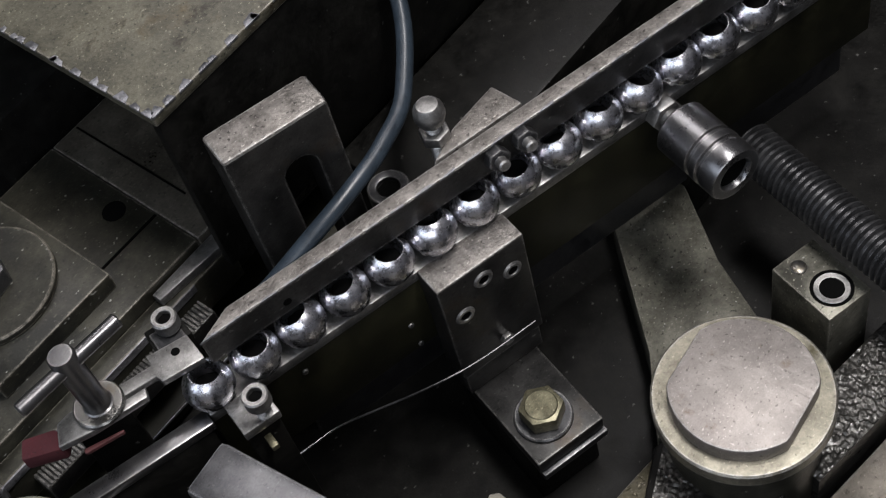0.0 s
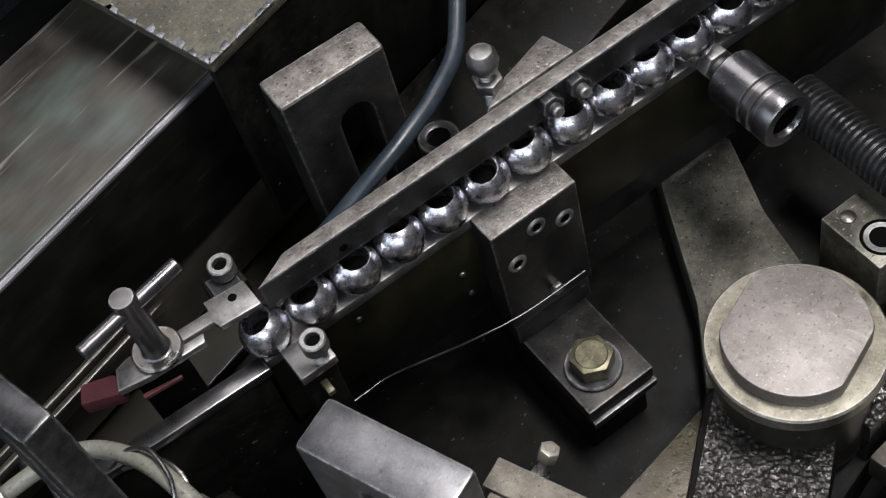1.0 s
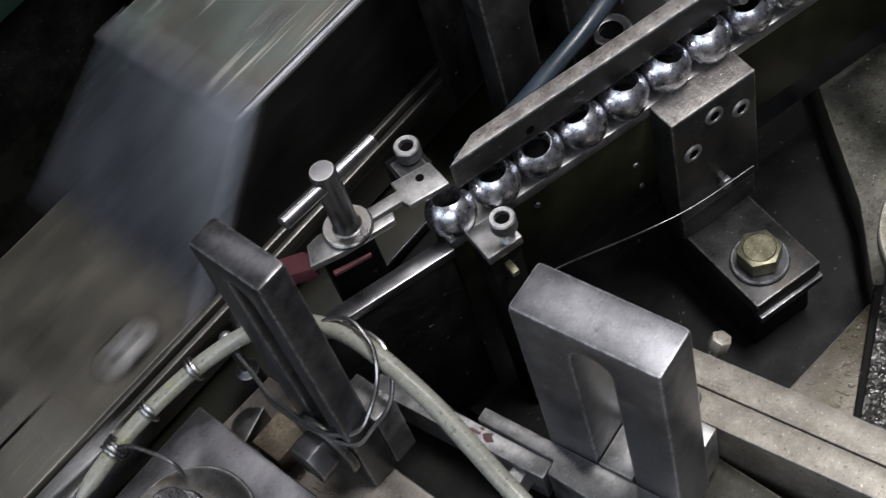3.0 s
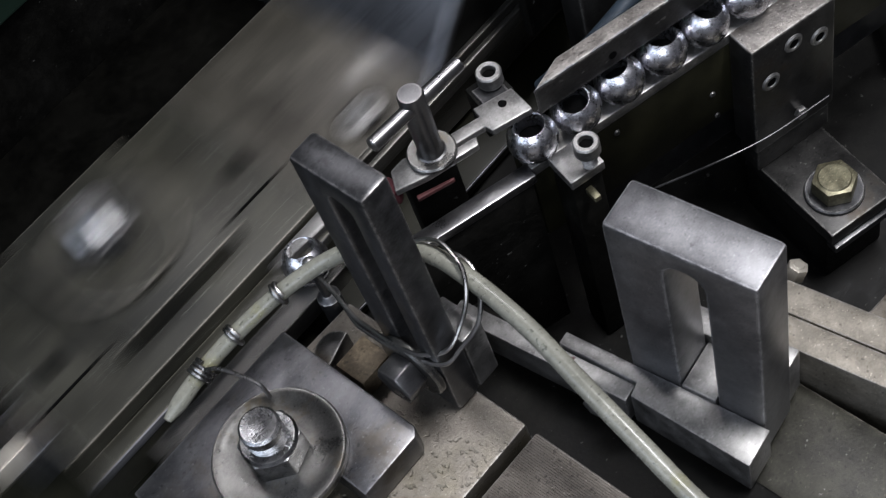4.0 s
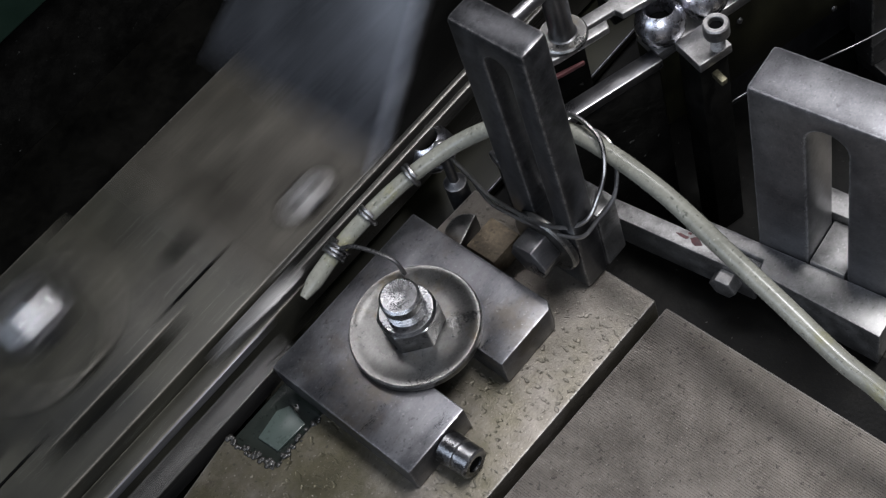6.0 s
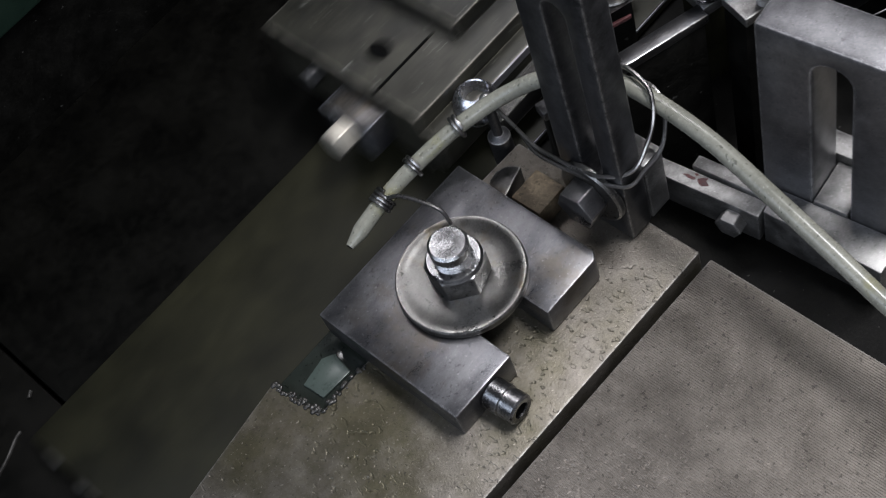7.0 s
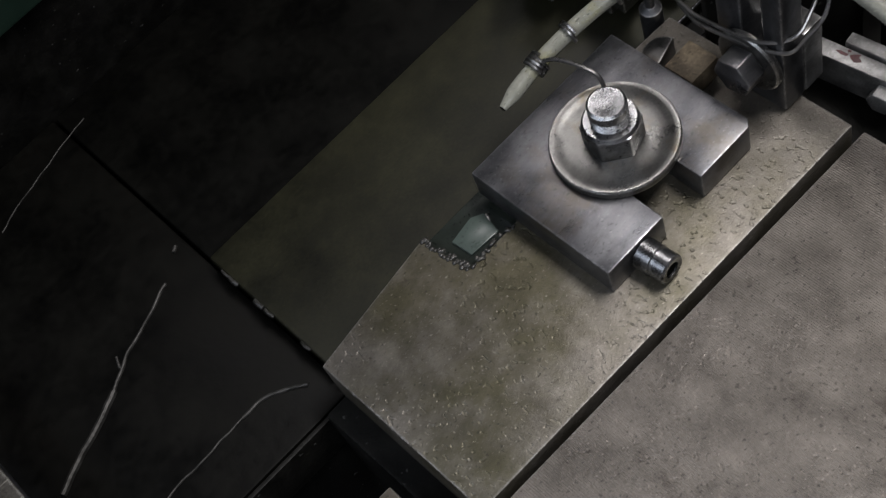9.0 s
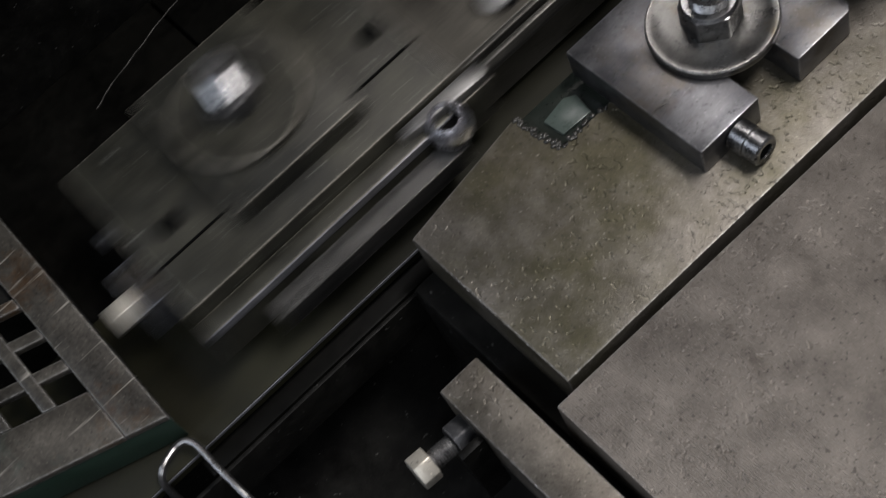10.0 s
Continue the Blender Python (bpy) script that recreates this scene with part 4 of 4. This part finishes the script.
# ---- carriage ----
def carriage_assembly():
    """Built where it stands at the near end of its stroke."""
    t = thing("carriage", "oily steel carriage with a painted cover and a bolted block", "carriage")
    part("base_plate", box(-174, 330, 128, 226, -18, 20, 1.0), BASE, t, "oily brown-grey base plate")
    part("end_plate", box(-318, -174.4, 128, 226, -18, 20, 1.0), OLIVE, t, "dark olive end plate")
    slide = part("slide_plate", box(-519, 330, 105.2, 191, -31, -24, 0.8), BEDIRON, t, "olive oily slide plate under the carriage")
    part("slide_edge", box(-519, 330, 104.6, 105.1, -26, -24.2, 0.1), SEAM, slide, "thin bare near edge of the slide plate")
    for y0, w in ((176, 0.9), (158, 1.2), (151, 0.7), (126, 0.6), (182, 0.5)):
        part("oil_bead", tube(smooth_path([(-519.4, y0, -25.4), (-519.8, y0 - 3, -25.2), (-519.2, y0 - 6, -25.5)]), w, 8), FILM, slide, "shining oil bead on the plate end")
    # painted cover with a sloping nose
    nose = [(-104, 20.2), (-43, 87), (330, 87), (330, 20.2)]
    lie = Matrix(((1, 0, 0, 0), (0, 0, 1, 0), (0, 1, 0, 0), (0, 0, 0, 1)))
    shell = prism([(x, z) for x, z in nose], 129, 214, 0, lie)
    for v in shell.verts:
        if v.co.y > 200 and v.co.z < 50:
            v.co.y += 26
    bmesh.ops.recalc_face_normals(shell, faces=shell.faces)
    soften(shell, shell.verts[:], 1.6)
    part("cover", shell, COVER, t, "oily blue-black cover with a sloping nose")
    part("cover_top", box(-41.5, 330, 130.5, 212.5, 86.6, 87.7, 0.4), PAINT, t, "scratched green and brown painted top")
    # near side gets a black skin, darker than the rest of the cover
    part("side_skin", prism([(-102, 20.4), (-43, 86), (330, 86), (330, 20.4)], 126.5, 128.8, 0.4, lie), BLACK, t, "black side of the cover")
    # pale tubes that draw the highlight along the scuffed cover edges
    part("edge", tube([(-43.4, 128, 87), (330, 128, 87)], 1.8, 10), SEAM, t, "scuffed upper edge with its highlight in the colour")
    part("edge", tube([(-105, 128, 20.5), (-43.4, 128, 87), (-43.4, 213, 87.0)], 2.1, 10), SEAM, t, "scuffed nose edge with its highlight in the colour")
    part("cover_screw", lathe([(2.2, 86.2), (2.4, 86.8), (3.6, 87.3), (5.6, 87.3), (6, 86.8), (6, 85)], 24, Matrix.Translation((-8, 152, 0.8))), DARK, t)
    m = Matrix.Translation((-135, 142, 0))
    knob = part("base_screw", lathe([(2, 19), (2.3, 21.6), (3.4, 22.8), (7.6, 22.4), (8.4, 21.4), (8.4, 19)], 32, m), STEEL, t, "bright button head screw")
    part("base_screw_groove", lathe([(8.5, 20.1), (10.6, 20.1), (10.6, 20.35), (8.5, 20.35)], 32, m), BORE, knob)
    part("base_screw_hole", prism(ngon(6, 2.6), 20.4, 21.2, 0, m), BORE, knob)
    part("hole", lathe([(0, 20.1), (5.6, 20.1), (5.6, 20.3), (0, 20.3)], 24, Matrix.Translation((-184, 172, 0))), BORE, t, "black tapped hole")
    part("hole", lathe([(0, 20.1), (5.6, 20.1), (5.6, 20.3), (0, 20.3)], 24, Matrix.Translation((-300, 168, 0))), BORE, t, "black tapped hole")
    part("seam", box(-214, -175, 153, 154.2, 20.0, 20.6, 0.1), BORE, t)
    part("seam", box(-318, -281, 153, 154.2, 20.0, 20.6, 0.1), BORE, t)
    part("seam", box(-160, -159, 150, 224, 20.0, 20.5, 0.1), BORE, t)
    block = part("clamp_block", box(-276, -211, 141, 222, 20.2, 30, 0.8), OLIVE, t, "brown steel clamp block")
    m = Matrix.Translation((-246, 181, 0))
    part("washer", lathe([(8, 30.1), (30, 30.1), (30.6, 30.8), (30.6, 33.6), (30, 34.2), (8, 34.2)], 48, m), OLIVE, block, "wide dark washer")
    part("nut", prism(ngon(6, 12.5, 0.2), 34.3, 44, 0.6, m), DARK, block, "dark hexagon nut")
    part("stud", lathe(thread(8, 34, 60, 1.6, 0.7), 28, m), CHROME, block, "bright threaded stud")
    # gripper strips along the near side
    for y, z, x0, x1 in ((119, 21, -166, 60), (123.5, 23, -168, 60)):
        part("side_strip", box(x0, x1, y, y + 3, z - 8, z, 0.8), STRIP, t, "bright worn side strip")
    part("lower_strip", box(-318, -166, 118.5, 127.8, -10, 12, 0.8), OLIVE, t)
    part("strip_edge", box(-318, -190, 117.6, 118.4, 8, 12.4, 0.2), SEAM, t, "bright strip edge")
    rack = part("rack", box(-292, -192, 107.5, 117.4, -8, 3, 0.5), SHADE, t, "finely toothed dark rack")
    for i in range(50):
        part("rack_tooth", box(-291.4 + 2 * i, -290.4 + 2 * i, 107.7, 117.2, 3.0, 3.7, 0), SHADE, rack)
    part("finger", prism([(-205, 122), (-170, 118.5), (-166, 121), (-168, 127), (-205, 127)], 12.2, 17, 0.5), STEEL, t, "bright push finger")
    part("end_lug", box(-332, -318.2, 150, 178, -10, 10, 1), COVER, t)
    part("end_bolt", prism(ngon(6, 7.4), 0, 10, 0.5, along((-332, 163, 2), (-350, 163, 3))), PALE, t, "pale hexagon bolt head")
    part("end_bolt", prism(ngon(6, 5), 0, 6, 0.5, along((-318, 196, 6), (-330, 196, 6))), DARK, t)
    return t


carriage = carriage_assembly()


# ---- balls ----
PITCH = 21.15
READY = (1.0, 118.0, 11.0)


def ball_mesh():
    rows = [(0, 0.2), (5.7, 0.2), (5.9, 7.6), (6.3, 8.1)]
    rows += [(10.4 * math.sin(a), 10.4 * math.cos(a)) for a in np.linspace(0.68, math.pi, 24)][:-1] + [(0, -10.4)]
    return finish("steel_ball", lathe(rows, 36), BALL)


def balls():
    me = ball_mesh()
    bore = finish("bore", lathe([(0, 0.3), (5.6, 0.3), (5.6, 0.6), (0, 0.6)], 20), BORE)
    made = []
    for i in range(18):
        b = tagged(new("steel_ball", me), "polished steel ball with a drilled bore, in the chute", "ball", "balls in the chute")
        h = new("bore", bore)
        h.parent = b
        made.append(b)
    return made


ball_row = balls()

# ---- motions ----
BEAT, LOW = 0.6932, 0.348


def stroke(t):
    """How far the carriage is from the near end of its stroke, in millimetres."""
    a = math.tau * (t - LOW) / BEAT
    return 157.0 * (1 - math.cos(a)) + 26.0 * math.sin(a) ** 2


def slot(k):
    """Where a ball lies in the chute; 0 is its mouth."""
    a = radians(CR)
    return Vector((85.8 + PITCH * k * math.cos(a), 58.2 + PITCH * k * math.sin(a), 42.0))


def ball_rows(i, shot):
    """A ball steps down the chute beat by beat, rolls to the slideway and is struck off its end."""
    turn = 0.0
    tip = (-3 + 10 * math.sin(i * 2.1), 10 * math.cos(i * 1.3))
    spots = []
    for k in range(i):
        free = LOW + BEAT * k - 0.28
        spots += [(free + 0.015, slot(i - k)), (free + 0.06, slot(i - k - 1))]
    free = LOW + BEAT * i - 0.28
    spots += [(free, slot(0)), (free + 0.065, Vector((51, 67, 43))), (free + 0.13, Vector((24, 83, 40))), (free + 0.20, Vector((4, 112, 20))), (free + 0.26, Vector(READY))]
    hit = LOW + BEAT * (i + 1) - 0.17
    rest = Vector((-395 + 24 * (shot % 3), -40 + 24 * (shot // 3), -109.5))
    spots += [(hit, Vector(READY)), (hit + 0.05, Vector((-70, 118, 11))), (hit + 0.10, Vector((-143, 117, 11))), (hit + 0.15, Vector((-212, 115, 9))),
              (hit + 0.20, Vector((-262, 108, -18))), (hit + 0.24, Vector((-292, 96, -48))), (hit + 0.34, Vector((-330, 40, -100))), (hit + 0.6, rest)]
    rows = [(t, pose(p.x * MM, p.y * MM, p.z * MM, tip[0], tip[1], turn)) for t, p in spots if 0 < t < 10.0]

    def at(t):
        before = [p for s, p in spots if s <= t]
        after = [(s, p) for s, p in spots if s > t]
        if not before:
            return spots[0][1]
        if not after:
            return before[-1]
        s0 = [s for s, p in spots if s <= t][-1]
        k = (t - s0) / (after[0][0] - s0)
        return before[-1].lerp(after[0][1], k)

    first, last = at(0.0), at(10.0)
    rows.insert(0, (0, pose(first.x * MM, first.y * MM, first.z * MM, tip[0], tip[1], turn)))
    rows.append((10.0, pose(last.x * MM, last.y * MM, last.z * MM, tip[0], tip[1], turn)))
    return rows


def motions():
    rows = [(k / 30, pose(stroke(k / 30) * MM, 0, 0)) for k in range(0, 301)]
    walk(carriage, rows)
    jog = []
    for k in range(-1, 15):
        up = LOW + BEAT * (k + 0.5)
        jog += [(up - 0.14, 0), (up - 0.06, 16), (up + 0.06, 16), (up + 0.14, 0)]
    jog = [(t, d) for t, d in jog if 0 < t < 10]
    jog = [(0, 16)] + jog + [(10.0, 0)]
    walk(pusher, [(t, pose((44 - 0.2 * d) * MM, (-15 + d) * MM, 0, 0, 0, 6.5)) for t, d in jog])
    for n, b in enumerate(ball_row):
        walk(b, ball_rows(n - 1, n))


motions()
